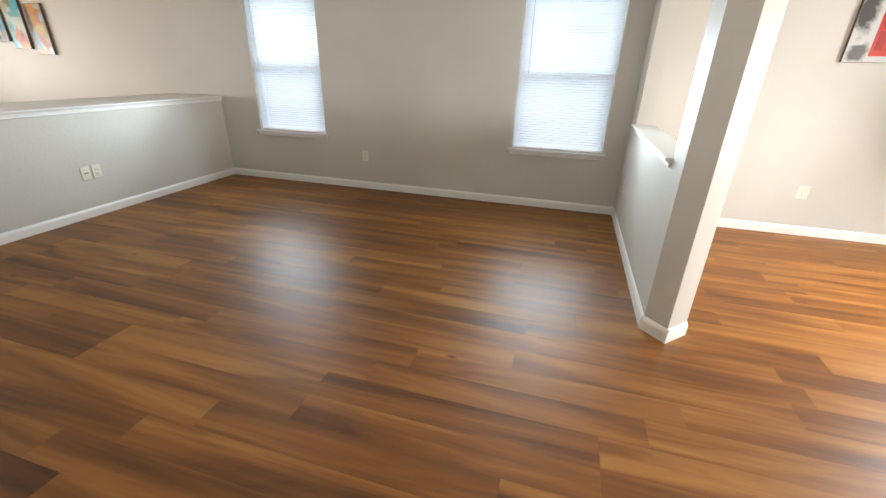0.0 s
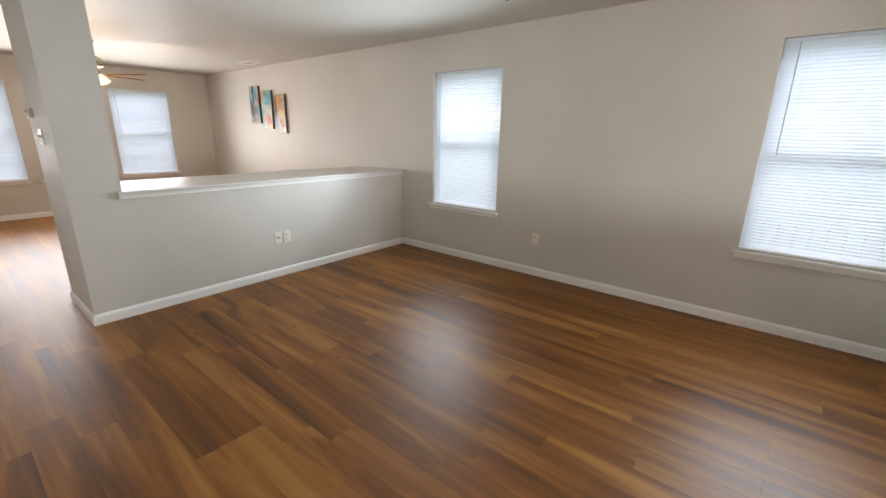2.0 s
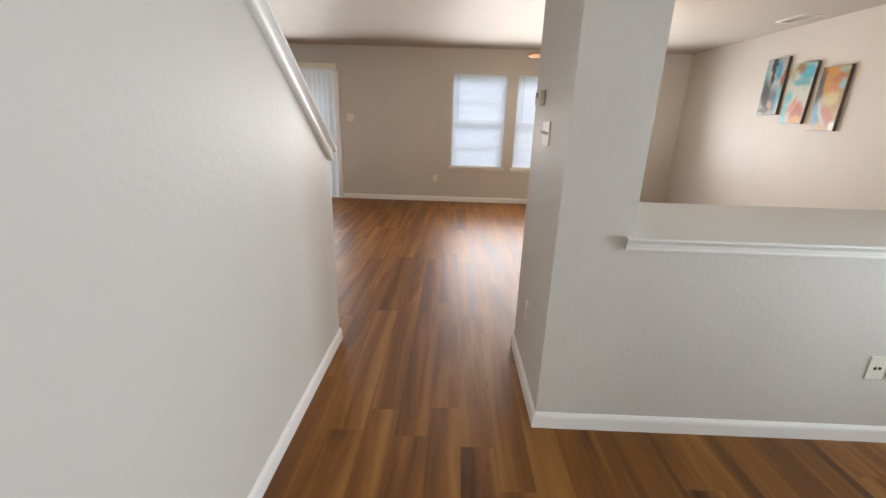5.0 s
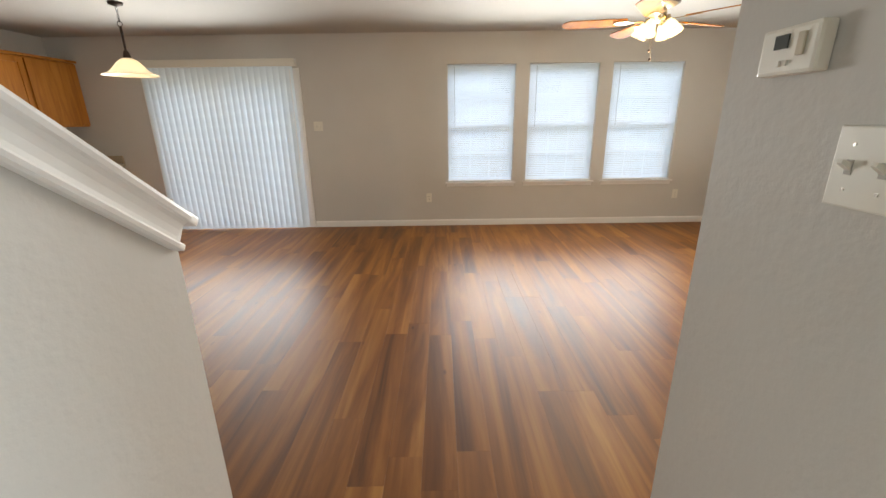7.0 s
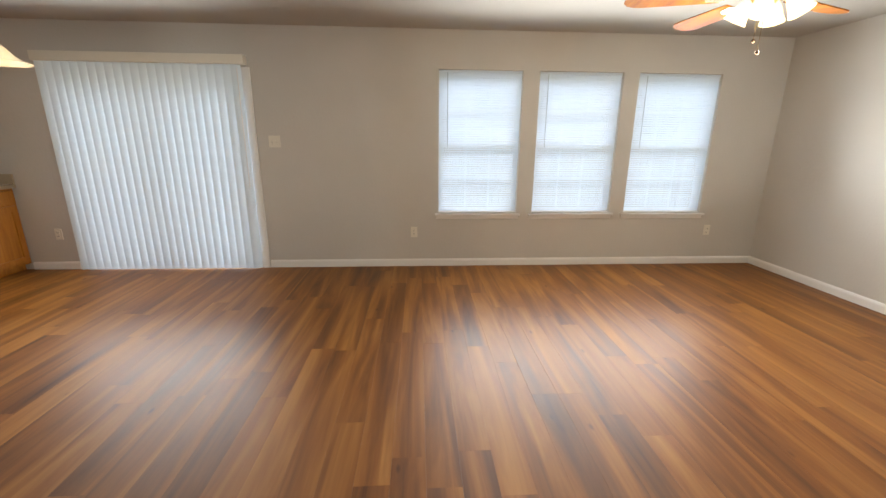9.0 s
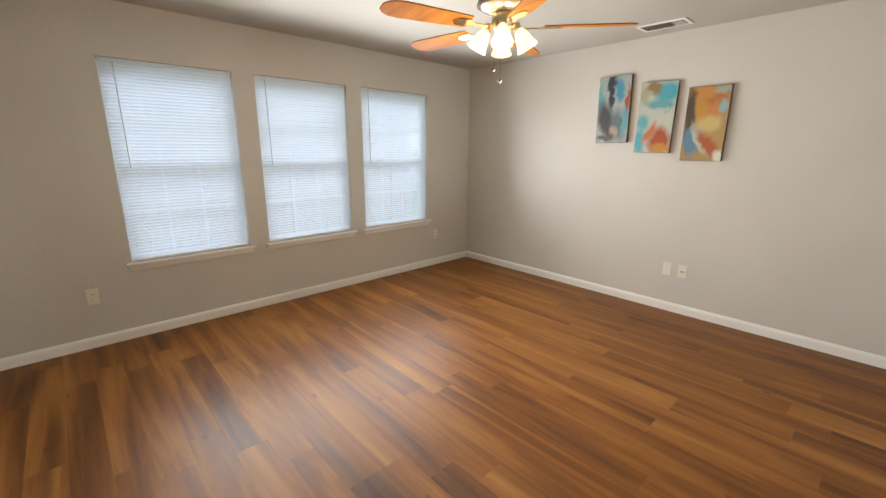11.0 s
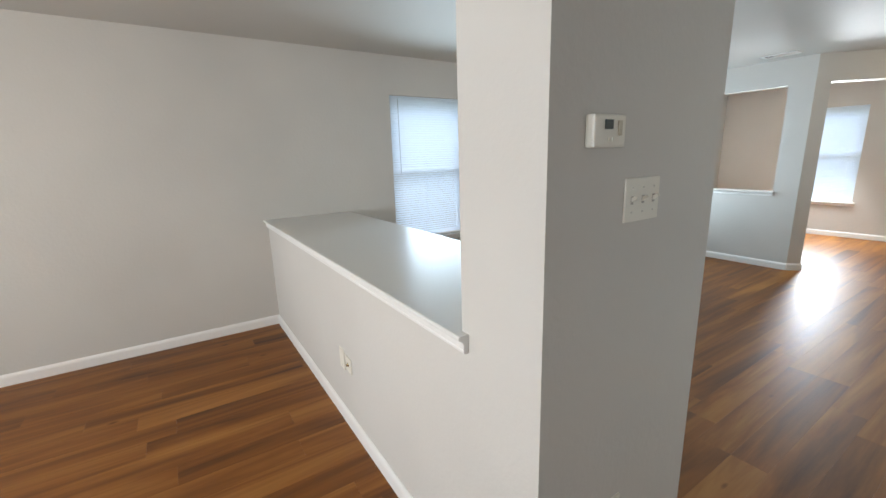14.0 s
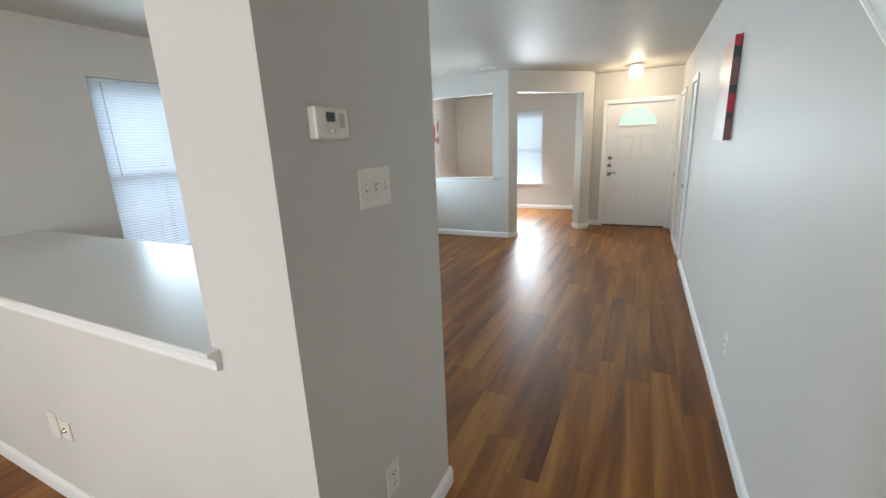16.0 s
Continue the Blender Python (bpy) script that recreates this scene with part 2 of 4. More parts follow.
def wall_with_holes(name, axis, face, back, a, b, z0, z1, holes, mat=None):
    """A wall along x (axis 0) or y (axis 1), from a to b, between its two faces, with holes (from, to, bottom, top)."""
    us = sorted({a, b, *[h[0] for h in holes], *[h[1] for h in holes]})
    zs = sorted({z0, z1, *[h[2] for h in holes], *[h[3] for h in holes]})
    bm = bmesh.new()
    lo, hi = min(face, back), max(face, back)
    for u0, u1 in zip(us, us[1:]):
        for w0, w1 in zip(zs, zs[1:]):
            um, wm = (u0 + u1) / 2, (w0 + w1) / 2
            if any(h[0] < um < h[1] and h[2] < wm < h[3] for h in holes):
                continue
            box(bm, *((u0, u1, lo, hi) if axis == 0 else (lo, hi, u0, u1)), w0, w1)
    bmesh.ops.remove_doubles(bm, verts=bm.verts, dist=1e-5)
    seen = {}
    for f in bm.faces:
        c = f.calc_center_median()
        seen.setdefault((round(c.x, 4), round(c.y, 4), round(c.z, 4)), []).append(f)
    bmesh.ops.delete(bm, geom=[f for fs in seen.values() if len(fs) > 1 for f in fs], context="FACES_ONLY")
    return part(name, bm, mat or WALL, kind="structure")


N_WINDOWS = [(-3.035, -2.145), (0.01, 0.885)]
W_WINDOWS = [(0.98, 1.84), (2.01, 2.885), (3.05, 3.94)]
E_WINDOWS = [(2.70, 3.58)]
SLIDER = (-2.76, -0.93, 0.0, 2.06)
wall_with_holes("wall_north", 0, N, N + T, W - T, E + T, 0, CEILING, [(a, b, SILL, HEAD) for a, b in N_WINDOWS])
wall_with_holes("wall_west", 1, W, W - T, K - T, N, 0, CEILING, [(a, b, SILL, HEAD) for a, b in W_WINDOWS] + [SLIDER])
wall_with_holes("wall_east", 1, E, E + T, 1.55, N, 0, CEILING, [(a, b, SILL - 0.04, HEAD - 0.02) for a, b in E_WINDOWS])
wall_with_holes("wall_kitchen", 0, K, K - T, W, -2.6, 0, CEILING, [])
wall_with_holes("wall_kitchen_east", 1, -2.6, -2.6 + T, K - T, -0.92, 0, CEILING, [])
wall_with_holes("wall_entry", 1, DX, DX + T, S - 0.12, 1.55, 0, CEILING, [(0.405, 1.345, 0.0, 1.975)])
wall_with_holes("wall_entry_return", 0, 1.55, 1.55 + 0.115, 2.25, E, 0, CEILING, [])
wall_with_holes("wall_partition", 1, PX, PX + 0.115, 2.57, N, 0, CEILING, [(2.81, 4.32, 0.93, 2.15)])

# hall wall, sloping down beside the stairs
SLOPE0, SLOPE1 = (-4.262, 1.222), (-2.60, CEILING)
bm = bmesh.new()
prism([(SLOPE0[0], 0), (0.31, 0), (0.31, CEILING), (SLOPE1[0], CEILING), SLOPE0], 1, S - 0.12, S, bm)
box(bm, 0.31, 0.74, S - 0.12, S, 2.01, CEILING)
box(bm, 0.74, 1.66, S - 0.12, S, 0, CEILING)
box(bm, 1.66, 2.34, S - 0.12, S, 2.01, CEILING)
box(bm, 2.34, DX, S - 0.12, S, 0, CEILING)
part("wall_hall", bm, WALL, kind="structure")

# angled wall with the wide doorway, between partition and entry
d = math.sqrt(0.5)
ANG = pose(1.09, 2.57, 0, 0, 0, -45)
bm = bmesh.new()
L0, L1, L2 = 0.145, 1.285, 1.46
box(bm, 0.0, L0, 0, 0.165, 0, CEILING)
box(bm, L0, L1, 0, 0.165, 2.15, CEILING)
box(bm, L1, L2, 0, 0.165, 0, CEILING)
bmesh.ops.remove_doubles(bm, verts=bm.verts, dist=1e-5)
bm.transform(ANG)
part("wall_angled", bm, WALL, kind="structure")

# thick half wall with the post at its end
HE, HW, HS, HC = -3.555, -4.275, 1.45, 1.758
part("wall_half", boxes((HW, HE, HC, N, 0, 0.945)), WALL, kind="structure")
part("wall_post", boxes((HW, HE, HS, HC, 0, CEILING)), WALL, kind="structure")


def prism_y(points, a, b):
    """The outline points (x, z) drawn out along y; the ends are filled as triangles."""
    bm = prism(points, 1, a, b)
    bmesh.ops.triangulate(bm, faces=[f for f in bm.faces if len(f.verts) > 4])
    return bm


def ledge_cap(name, outline_x, y0, y1, top, thick=0.02, out=0.02, apron=0.035, mat=None):
    """A painted ledge with rounded nosing and an apron moulding on both long sides."""
    x0, x1 = outline_x
    side = [(-0.01, 0), (out + 0.004, 0), (out + 0.008, -0.003), (out + 0.009, -0.008), (out + 0.007, -0.013), (out, -0.016), (out - 0.006, -thick), (0.016, -thick - 0.008),
            (0.014, -thick - apron + 0.012), (0.017, -thick - apron + 0.008), (0.016, -thick - apron + 0.002), (0.010, -thick - apron), (0.001, -thick - apron)]
    right = [(x1 + u, top + w) for u, w in side]
    left = [(x0 - u, top + w) for u, w in reversed(side)]
    under = top - thick - 0.016
    bm = prism_y(right + [(x1 + 0.001, under), (x0 - 0.001, under)] + left, y0, y1)
    return part(name, bm, mat or COUNTER_WHITE, kind="structure")


ledge_cap("ledge_half_wall", (HW, HE), HC - 0.03, N, 0.985, 0.022, 0.026, 0.036)
# nosing returns beside the post are kept clear of it
ledge_cap("ledge_partition", (PX, PX + 0.115), 2.80, 4.32, 0.95, 0.02, 0.03, 0.03)

# sloping cap of the stair wall
ang = math.atan2(SLOPE1[1] - SLOPE0[1], SLOPE1[0] - SLOPE0[0])
run = math.hypot(SLOPE1[1] - SLOPE0[1], SLOPE1[0] - SLOPE0[0])
bm = bmesh.new()
ogee = [(0.026, 0.034), (0.033, 0.030), (0.036, 0.022), (0.033, 0.014), (0.027, 0.011), (0.021, 0.004), (0.016, -0.008), (0.0135, -0.022), (0.0135, -0.031), (0.019, -0.033), (0.0235, -0.039), (0.021, -0.046), (0.014, -0.049), (0.001, -0.049)]
prism(ogee + [(0.001, 0.002), (-0.121, 0.002)] + [(-0.12 - u, w) for u, w in reversed(ogee)], 0, -0.001, run, bm)
for over, z0, z1 in ((0.032, 0.012, 0.034), (0.014, -0.034, 0.014), (0.022, -0.048, -0.032)):
    box(bm, -over, 0.004, -0.12 - over, over, z0, z1, bevel=0.005)
bmesh.ops.triangulate(bm, faces=[f for f in bm.faces if len(f.verts) > 4])
bm.transform(Matrix.Translation((SLOPE0[0], S, SLOPE0[1])) @ Matrix.Rotation(-ang, 4, "Y"))
part("cap_stair_wall", bm, TRIM, kind="structure")

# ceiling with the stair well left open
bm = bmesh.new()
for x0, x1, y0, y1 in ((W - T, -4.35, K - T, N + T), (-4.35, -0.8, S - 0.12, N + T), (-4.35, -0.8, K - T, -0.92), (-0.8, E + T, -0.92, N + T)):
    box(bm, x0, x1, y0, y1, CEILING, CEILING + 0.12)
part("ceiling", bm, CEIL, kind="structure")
bm = boxes((-4.47, -4.35, -1.04, S, CEILING + 0.12, 4.9), (-0.8, -0.68, -1.04, S, CEILING + 0.12, 4.9), (-4.47, -0.68, S - 0.12, S, CEILING + 0.12, 4.9),
           (-4.35, -0.8, -1.04, -0.92, CEILING + 0.12, 4.9), (-4.47, -0.68, -1.04, S, 4.9, 5.0))
part("wall_stairwell", bm, WALL, kind="structure")
part("wall_stair_back", boxes((-4.267, E, -1.04, -0.92, 0, CEILING)), WALL, kind="structure")
part("wall_south_east", boxes((DX, DX + T, -0.92, S - 0.12, 0, CEILING)), WALL, kind="structure")

# stairs behind the hall wall
stairs = thing("staircase", (-4.2, -0.35, 0), "carpeted straight staircase rising behind the hall wall", "stairs")
for k in range(13):
    bm = bmesh.new()
    box(bm, k * 0.255, k * 0.255 + 0.275, -0.56, 0.55, k * 0.183, (k + 1) * 0.183, bevel=0.01)
    part("step", bm, painted("stair_carpet", (0.33, 0.29, 0.24), 0.9, 300, 0.6) if k == 0 else bpy.data.materials["stair_carpet"], stairs)

# ground floor slab under the planks
part("floor", boxes((W - T, -2.6 + T, K - T, -1.04, -0.15, F - 0.008), (W - T, DX + T, -1.04, 1.38, -0.15, F - 0.008), (W - T, E + T, 1.38, N + T, -0.15, F - 0.008)), material("subfloor", (0.12, 0.07, 0.04), 0.8), kind="structure")


# ---- skirting ----
def skirting(name, p, q, side, z=0.082):
    """A skirting board along the line p to q at the foot of a wall; side: +1 if the room is on the left of the line."""
    p, q = Vector((*p, F)), Vector((*q, F))
    length = (q - p).length
    bm = prism([(0, 0), (0.014, 0), (0.014, z - 0.024), (0.011, z - 0.012), (0.006, z - 0.004), (0.004, z), (0, z)], 0, 0, length)
    if side < 0:
        bm.transform(Matrix.Diagonal((1, -1, 1, 1)))
    a = math.atan2((q - p).y, (q - p).x)
    bm.transform(Matrix.Translation(p) @ Matrix.Rotation(a, 4, "Z"))
    return part(name, bm, TRIM, kind="structure")


b = 0.014
tip = ANG @ Vector((L0, 0, 0))
tip2 = ANG @ Vector((L0, 0.165, 0))
q1 = ANG @ Vector((L1, 0, 0))
q1b = ANG @ Vector((L1, 0.165, 0))
q2 = ANG @ Vector((L2, 0, 0))
for k, (p, q, s) in enumerate((
        ((W, N), (HW, N), -1), ((HE, N), (PX, N), -1), ((PX + 0.115, N), (E, N), -1),
        ((W, -0.85), (W, N - b), -1), ((W, -3.31), (W, -2.84), -1),
        ((HW, HS), (HW, N - b), 1), ((HE, HS), (HE, N - b), -1), ((HW - b, HS), (HE + b, HS), -1),
        ((PX, 2.57), (PX, N - b), 1), ((PX, 2.57), (tip.x + b * d, tip.y - b * d), -1), ((tip.x, tip.y), (tip2.x, tip2.y), -1),
        ((q1.x - b * d, q1.y + b * d), (q2.x, q2.y), -1), ((q1.x, q1.y), (q1b.x, q1b.y), 1), ((q2.x, 1.55), (DX, 1.55), -1),
        ((DX, 1.405), (DX, 1.55 - b), 1), ((PX + 0.115, 2.72), (PX + 0.115, N - b), -1), ((E, 1.665), (E, N - b), 1),
        ((SLOPE0[0] - b, S), (0.255, S), 1), ((0.797, S), (1.603, S), 1), ((SLOPE0[0], S - 0.12), (SLOPE0[0], S), 1))):
    skirting("baseboard_%d" % (k + 1), p, q, s)


# ---- windows with blinds ----
def frame_at(x, y, rz):
    """Local x runs along the wall, local y points out of the house, z up."""
    return pose(x, y, 0, 0, 0, rz)


def window(k, m, w, sill=SILL, head=HEAD, grid=False):
    """A single-hung vinyl window, set back in its plastered opening."""
    win = tagged(new("window_%d" % k), kind="structure")
    win.matrix_world = m
    h, mid = head - sill, (sill + head) / 2
    t = 0.045
    y0, y1 = 0.085, 0.125
    part("window_frame", boxes((0, t, y0, y1, sill, head), (w - t, w, y0, y1, sill, head), (t, w - t, y0, y1, head - t, head), (t, w - t, y0, y1, sill, sill + t)), VINYL, win)
    part("meeting_rail", boxes((t, w - t, y0 - 0.008, y1 - 0.004, mid - 0.022, mid + 0.022), bevel=0.003), VINYL, win)
    bm = boxes((-0.035, w + 0.035, -0.045, 0.0, sill - 0.022, sill - 0.003), (0.001, w - 0.001, 0.0, y0, sill - 0.022, sill - 0.003), bevel=0.004)
    part("window_sill", bm, TRIM, win)
    part("apron", boxes((-0.022, w + 0.022, -0.014, -0.001, sill - 0.062, sill - 0.022), bevel=0.003), TRIM, win)
    for a, b in ((sill + t, mid - 0.022), (mid + 0.022, head - t)):
        pane = part("pane", boxes((t, w - t, y0 + 0.016, y0 + 0.02, a, b)), GLASS, win)
        pane.visible_shadow = False
        if grid:
            for u in (1 / 3, 2 / 3):
                x = t + (w - 2 * t) * u
                part("muntin", boxes((x - 0.009, x + 0.009, y0 + 0.024, y0 + 0.034, a, b)), VINYL, win)
            part("muntin", boxes((t, w - t, y0 + 0.022, y0 + 0.036, (a + b) / 2 - 0.009, (a + b) / 2 + 0.009)), VINYL, win)
    return win


SLAT_MESH = {}


def slat_mesh(w, tilt):
    key = (round(w, 3), tilt)
    if key not in SLAT_MESH:
        bm = bmesh.new()
        pts = []
        for s in range(5):
            u = (s / 4 - 0.5) * 0.0254
            crown = 0.0022 * (1 - (s / 2 - 1) ** 2)
            pts.append((u * math.cos(tilt) - crown * math.sin(tilt), u * math.sin(tilt) + crown * math.cos(tilt)))
        rows = [[bm.verts.new((x, p[0], p[1])) for p in pts] for x in (0, w)]
        for a in range(4):
            bm.faces.new((rows[0][a], rows[0][a + 1], rows[1][a + 1], rows[1][a]))
        smooth(bm)
        me = bpy.data.meshes.new("slat")
        bm.to_mesh(me)
        bm.free()
        me.materials.append(SLAT)
        SLAT_MESH[key] = me
    return SLAT_MESH[key]


def mini_blind(m, w, label, sill=SILL, head=HEAD, tilt=-1.04, wand=0.09):
    """A lowered mini blind with its slats a little open."""
    bl = thing("mini_blind", m, label, "window blind", "mini blinds in the windows")
    g = 0.008
    y = 0.028
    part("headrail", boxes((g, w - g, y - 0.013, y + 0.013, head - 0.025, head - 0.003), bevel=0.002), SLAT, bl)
    part("bottom_rail", boxes((g, w - g, y - 0.012, y + 0.012, sill + 0.004, sill + 0.016), bevel=0.002), WHITE_PLASTIC, bl)
    n = int((head - sill - 0.045) / 0.0236)
    rng = random.Random(int(w * 1000) + int(m.translation.x * 10))
    for k in range(n):
        z = sill + 0.020 + (k + 0.5) * (head - sill - 0.045) / n
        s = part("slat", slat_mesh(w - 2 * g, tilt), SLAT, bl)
        s.matrix_basis = pose(g, y, z, rng.uniform(-0.5, 0.5), rng.uniform(-0.03, 0.03), 0)
    for u in (0.16, 0.84):
        bm = bmesh.new()
        for yy in (y - 0.0125, y + 0.0125):
            rod(bm, (w * u, yy, sill + 0.01), (w * u, yy, head - 0.02), 0.0006, 4)
        part("ladder_cord", bm, WHITE_PLASTIC, bl)
    part("tilt_wand", rod(bmesh.new(), (wand, y - 0.022, head - 0.03), (wand + 0.004, y - 0.024, head - 0.75), 0.0035, 6), material("clear_wand", (0.45, 0.5, 0.52), 0.15) if "clear_wand" not in bpy.data.materials else bpy.data.materials["clear_wand"], bl)
    return bl


n = 0
for a, b in N_WINDOWS:
    n += 1
    m = frame_at(a, N, 0)
    window(n, m, b - a)
    mini_blind(m, b - a, "lowered white mini blind with half open slats beside the half wall")
for a, b in W_WINDOWS:
    n += 1
    m = frame_at(W, a, 90)
    window(n, m, b - a, grid=True)
    mini_blind(m, b - a, "lowered white mini blind in the row of three windows")
for a, b in E_WINDOWS:
    n += 1
    m = frame_at(E, b, -90)
    window(n, m, b - a, SILL - 0.04, HEAD - 0.02)
    mini_blind(m, b - a, "nearly closed white mini blind in the small front room", SILL - 0.04, HEAD - 0.02, -1.1)


# ---- sliding glass door with vertical blind ----
y0, y1, z1 = SLIDER[0], SLIDER[1], SLIDER[3]
sd = tagged(new("door_1"), kind="structure")
part("door_frame", boxes((W - 0.11, W - 0.05, y0, y0 + 0.05, 0, z1), (W - 0.11, W - 0.05, y1 - 0.05, y1, 0, z1), (W - 0.11, W - 0.05, y0 + 0.05, y1 - 0.05, z1 - 0.05, z1), (W - 0.11, W - 0.05, y0 + 0.05, y1 - 0.05, 0, 0.03)), VINYL, sd)
mid = (y0 + y1) / 2
for k, (a, b, x) in enumerate(((y0 + 0.05, mid + 0.03, W - 0.075), (mid - 0.03, y1 - 0.05, W - 0.105))):
    part("sash", boxes((x, x + 0.025, a, a + 0.035, 0.03, z1 - 0.05), (x, x + 0.025, b - 0.035, b, 0.03, z1 - 0.05), (x, x + 0.025, a + 0.06, b - 0.06, z1 - 0.12, z1 - 0.05), (x, x + 0.025, a + 0.06, b - 0.06, 0.03, 0.12)), VINYL, sd)
    pane = part("pane", boxes((x + 0.01, x + 0.014, a + 0.06, b - 0.06, 0.12, z1 - 0.12)), GLASS, sd)
    pane.visible_shadow = False
part("door_casing", boxes((W + 0.001, W + 0.02, y1, y1 + 0.07, 0, 2.06), (W + 0.001, W + 0.02, y0 - 0.07, y0, 0, 2.06), bevel=0.003), TRIM, sd)

vb = thing("vertical_blind", (W + 0.06, mid, 0), "closed white vertical blind over the sliding patio door", "window blind")
part("valance", boxes((-0.055, 0.035, y0 - mid - 0.04, y1 - mid + 0.05, 2.075, 2.16), bevel=0.004), PLASTIC, vb)
vane = bmesh.new()
pts = [((s / 6 - 0.5) * 0.089, 0.006 * (1 - (s / 3 - 1) ** 2)) for s in range(7)]
rows = [[vane.verts.new((p[1], p[0], z)) for p in pts] for z in (0.04, 2.075)]
for a in range(6):
    vane.faces.new((rows[0][a], rows[0][a + 1], rows[1][a + 1], rows[1][a]))
smooth(vane)
rng = random.Random(4)
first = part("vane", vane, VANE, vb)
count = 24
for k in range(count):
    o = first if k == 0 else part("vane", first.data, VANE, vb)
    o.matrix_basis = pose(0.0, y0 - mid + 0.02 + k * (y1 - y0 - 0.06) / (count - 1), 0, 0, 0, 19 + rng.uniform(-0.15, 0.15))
part("wand", rod(bmesh.new(), (0.03, y1 - mid - 0.02, 0.9), (0.028, y1 - mid - 0.02, 2.04), 0.004, 6), WHITE_PLASTIC, vb)


# ---- front door and hall doors ----
def door_leaf(parent, m, w, h, panels, thick=0.04):
    """A moulded leaf: stiles and rails stand proud of the raised panels. Local x along the leaf, y to the room side is negative."""
    bm = bmesh.new()
    box(bm, 0, w, 0.004, thick, 0, h)
    bm.transform(m)
    part("door_leaf", bm, DOOR, parent)
    for (x0, x1, z0, z1) in panels:
        bm = bmesh.new()
        r = 0.016
        for q in ((x0, x1, z0, z0 + r), (x0, x1, z1 - r, z1), (x0, x0 + r, z0 + r, z1 - r), (x1 - r, x1, z0 + r, z1 - r)):
            box(bm, q[0], q[1], -0.004, 0.004, q[2], q[3], bevel=0.0025)
        box(bm, x0 + 0.035, x1 - 0.035, -0.003, 0.004, z0 + 0.035, z1 - 0.035, bevel=0.0028)
        bm.transform(m)
        part("door_panel", bm, DOOR, parent)


def casing(parent, m, w, h, cw=0.06):
    bm = bmesh.new()
    box(bm, -cw, 0, -0.018, -0.001, F, h + cw, bevel=0.004)
    box(bm, w, w + cw, -0.018, -0.001, F, h + cw, bevel=0.004)
    box(bm, 0, w, -0.018, -0.001, h, h + cw, bevel=0.004)
    bm.transform(m)
    part("door_casing", bm, TRIM, parent)


fd = tagged(new("door_2"), kind="structure")
m = pose(DX, 1.345, 0, 0, 0, -90)      # local x runs south, local y into the wall
m = m @ Matrix.Translation((0, 0, 0))
fw, fh = 0.94, 1.975
lm = m @ pose(0.008, 0.03, 0.045)
door_leaf(fd, lm, fw - 0.016, fh - 0.05, [(0.15, 0.40, 1.08, 1.44), (0.48, 0.73, 1.08, 1.44), (0.15, 0.40, 0.86, 1.04), (0.48, 0.73, 0.86, 1.04), (0.15, 0.40, 0.24, 0.80), (0.48, 0.73, 0.24, 0.80)][0:2] + [(0.15, 0.40, 0.24, 0.80), (0.48, 0.73, 0.24, 0.80)])
casing(fd, m, fw, fh)
bm = boxes((0, 0.008, 0.0, 0.10, 0, fh), (fw - 0.008, fw, 0.0, 0.10, 0, fh), (0.008, fw - 0.008, 0.0, 0.10, fh - 0.008, fh))
bm.transform(m)
part("door_frame", bm, TRIM, fd)
bm = boxes((0.008, fw - 0.008, -0.01, 0.12, F, 0.043))
bm.transform(m)
part("threshold", bm, material("dark_threshold", (0.04, 0.018, 0.012), 0.45), fd)
arc = [(0.44 + 0.262 * math.cos(a), 1.60 + 0.245 * math.sin(a)) for a in [math.pi * k / 20 for k in range(21)]]
bm = prism(arc, 1, -0.004, 0.002)
bm.transform(lm)
# solid leaf behind: daylight through the glass is given as a faint green glow
part("fanlight", bm, material("fanlight_daylight_glow", (0.45, 0.72, 0.60), 0.2, 0, (0.58, 0.93, 0.76), 0.055), fd)
rim = bmesh.new()
out = [(0.44 + 0.285 * math.cos(a), 1.60 + 0.268 * math.sin(a)) for a in [math.pi * k / 20 for k in range(21)]]
for k in range(20):
    prism([arc[k], arc[k + 1], out[k + 1], out[k]], 1, -0.012, 0.003, rim)
box(rim, 0.155, 0.725, -0.012, 0.003, 1.578, 1.6)
rim.transform(lm)
part("fanlight_rim", rim, DOOR, fd)
LOCK = material("aged_nickel", (0.30, 0.28, 0.25), 0.3, 1.0)
for z, kind in ((1.12, "deadbolt"), (1.0, "deadbolt"), (0.86, "door_handle")):
    bm = lathe([(0.0001, 0.02), (0.02, 0.02), (0.03, 0.014), (0.033, 0.0), (0.0001, 0.0)], 20)
    bm.transform(lm @ pose(0.065, 0.004, z - 0.025, 90))
    if kind == "door_handle":
        rod(bm, lm @ Vector((0.065, 0, z)), lm @ Vector((0.065, -0.045, z)), 0.009)
        rod(bm, lm @ Vector((0.06, -0.045, z)), lm @ Vector((0.175, -0.045, z - 0.006)), 0.008)
    part(kind, smooth(bm), LOCK, fd)
bm = lathe([(0.0001, 0.006), (0.009, 0.005), (0.009, 0.0), (0.0001, 0)], 12)
bm.transform(lm @ pose(0.44, 0.003, 1.5, 90))
part("peephole", bm, NICKEL, fd)

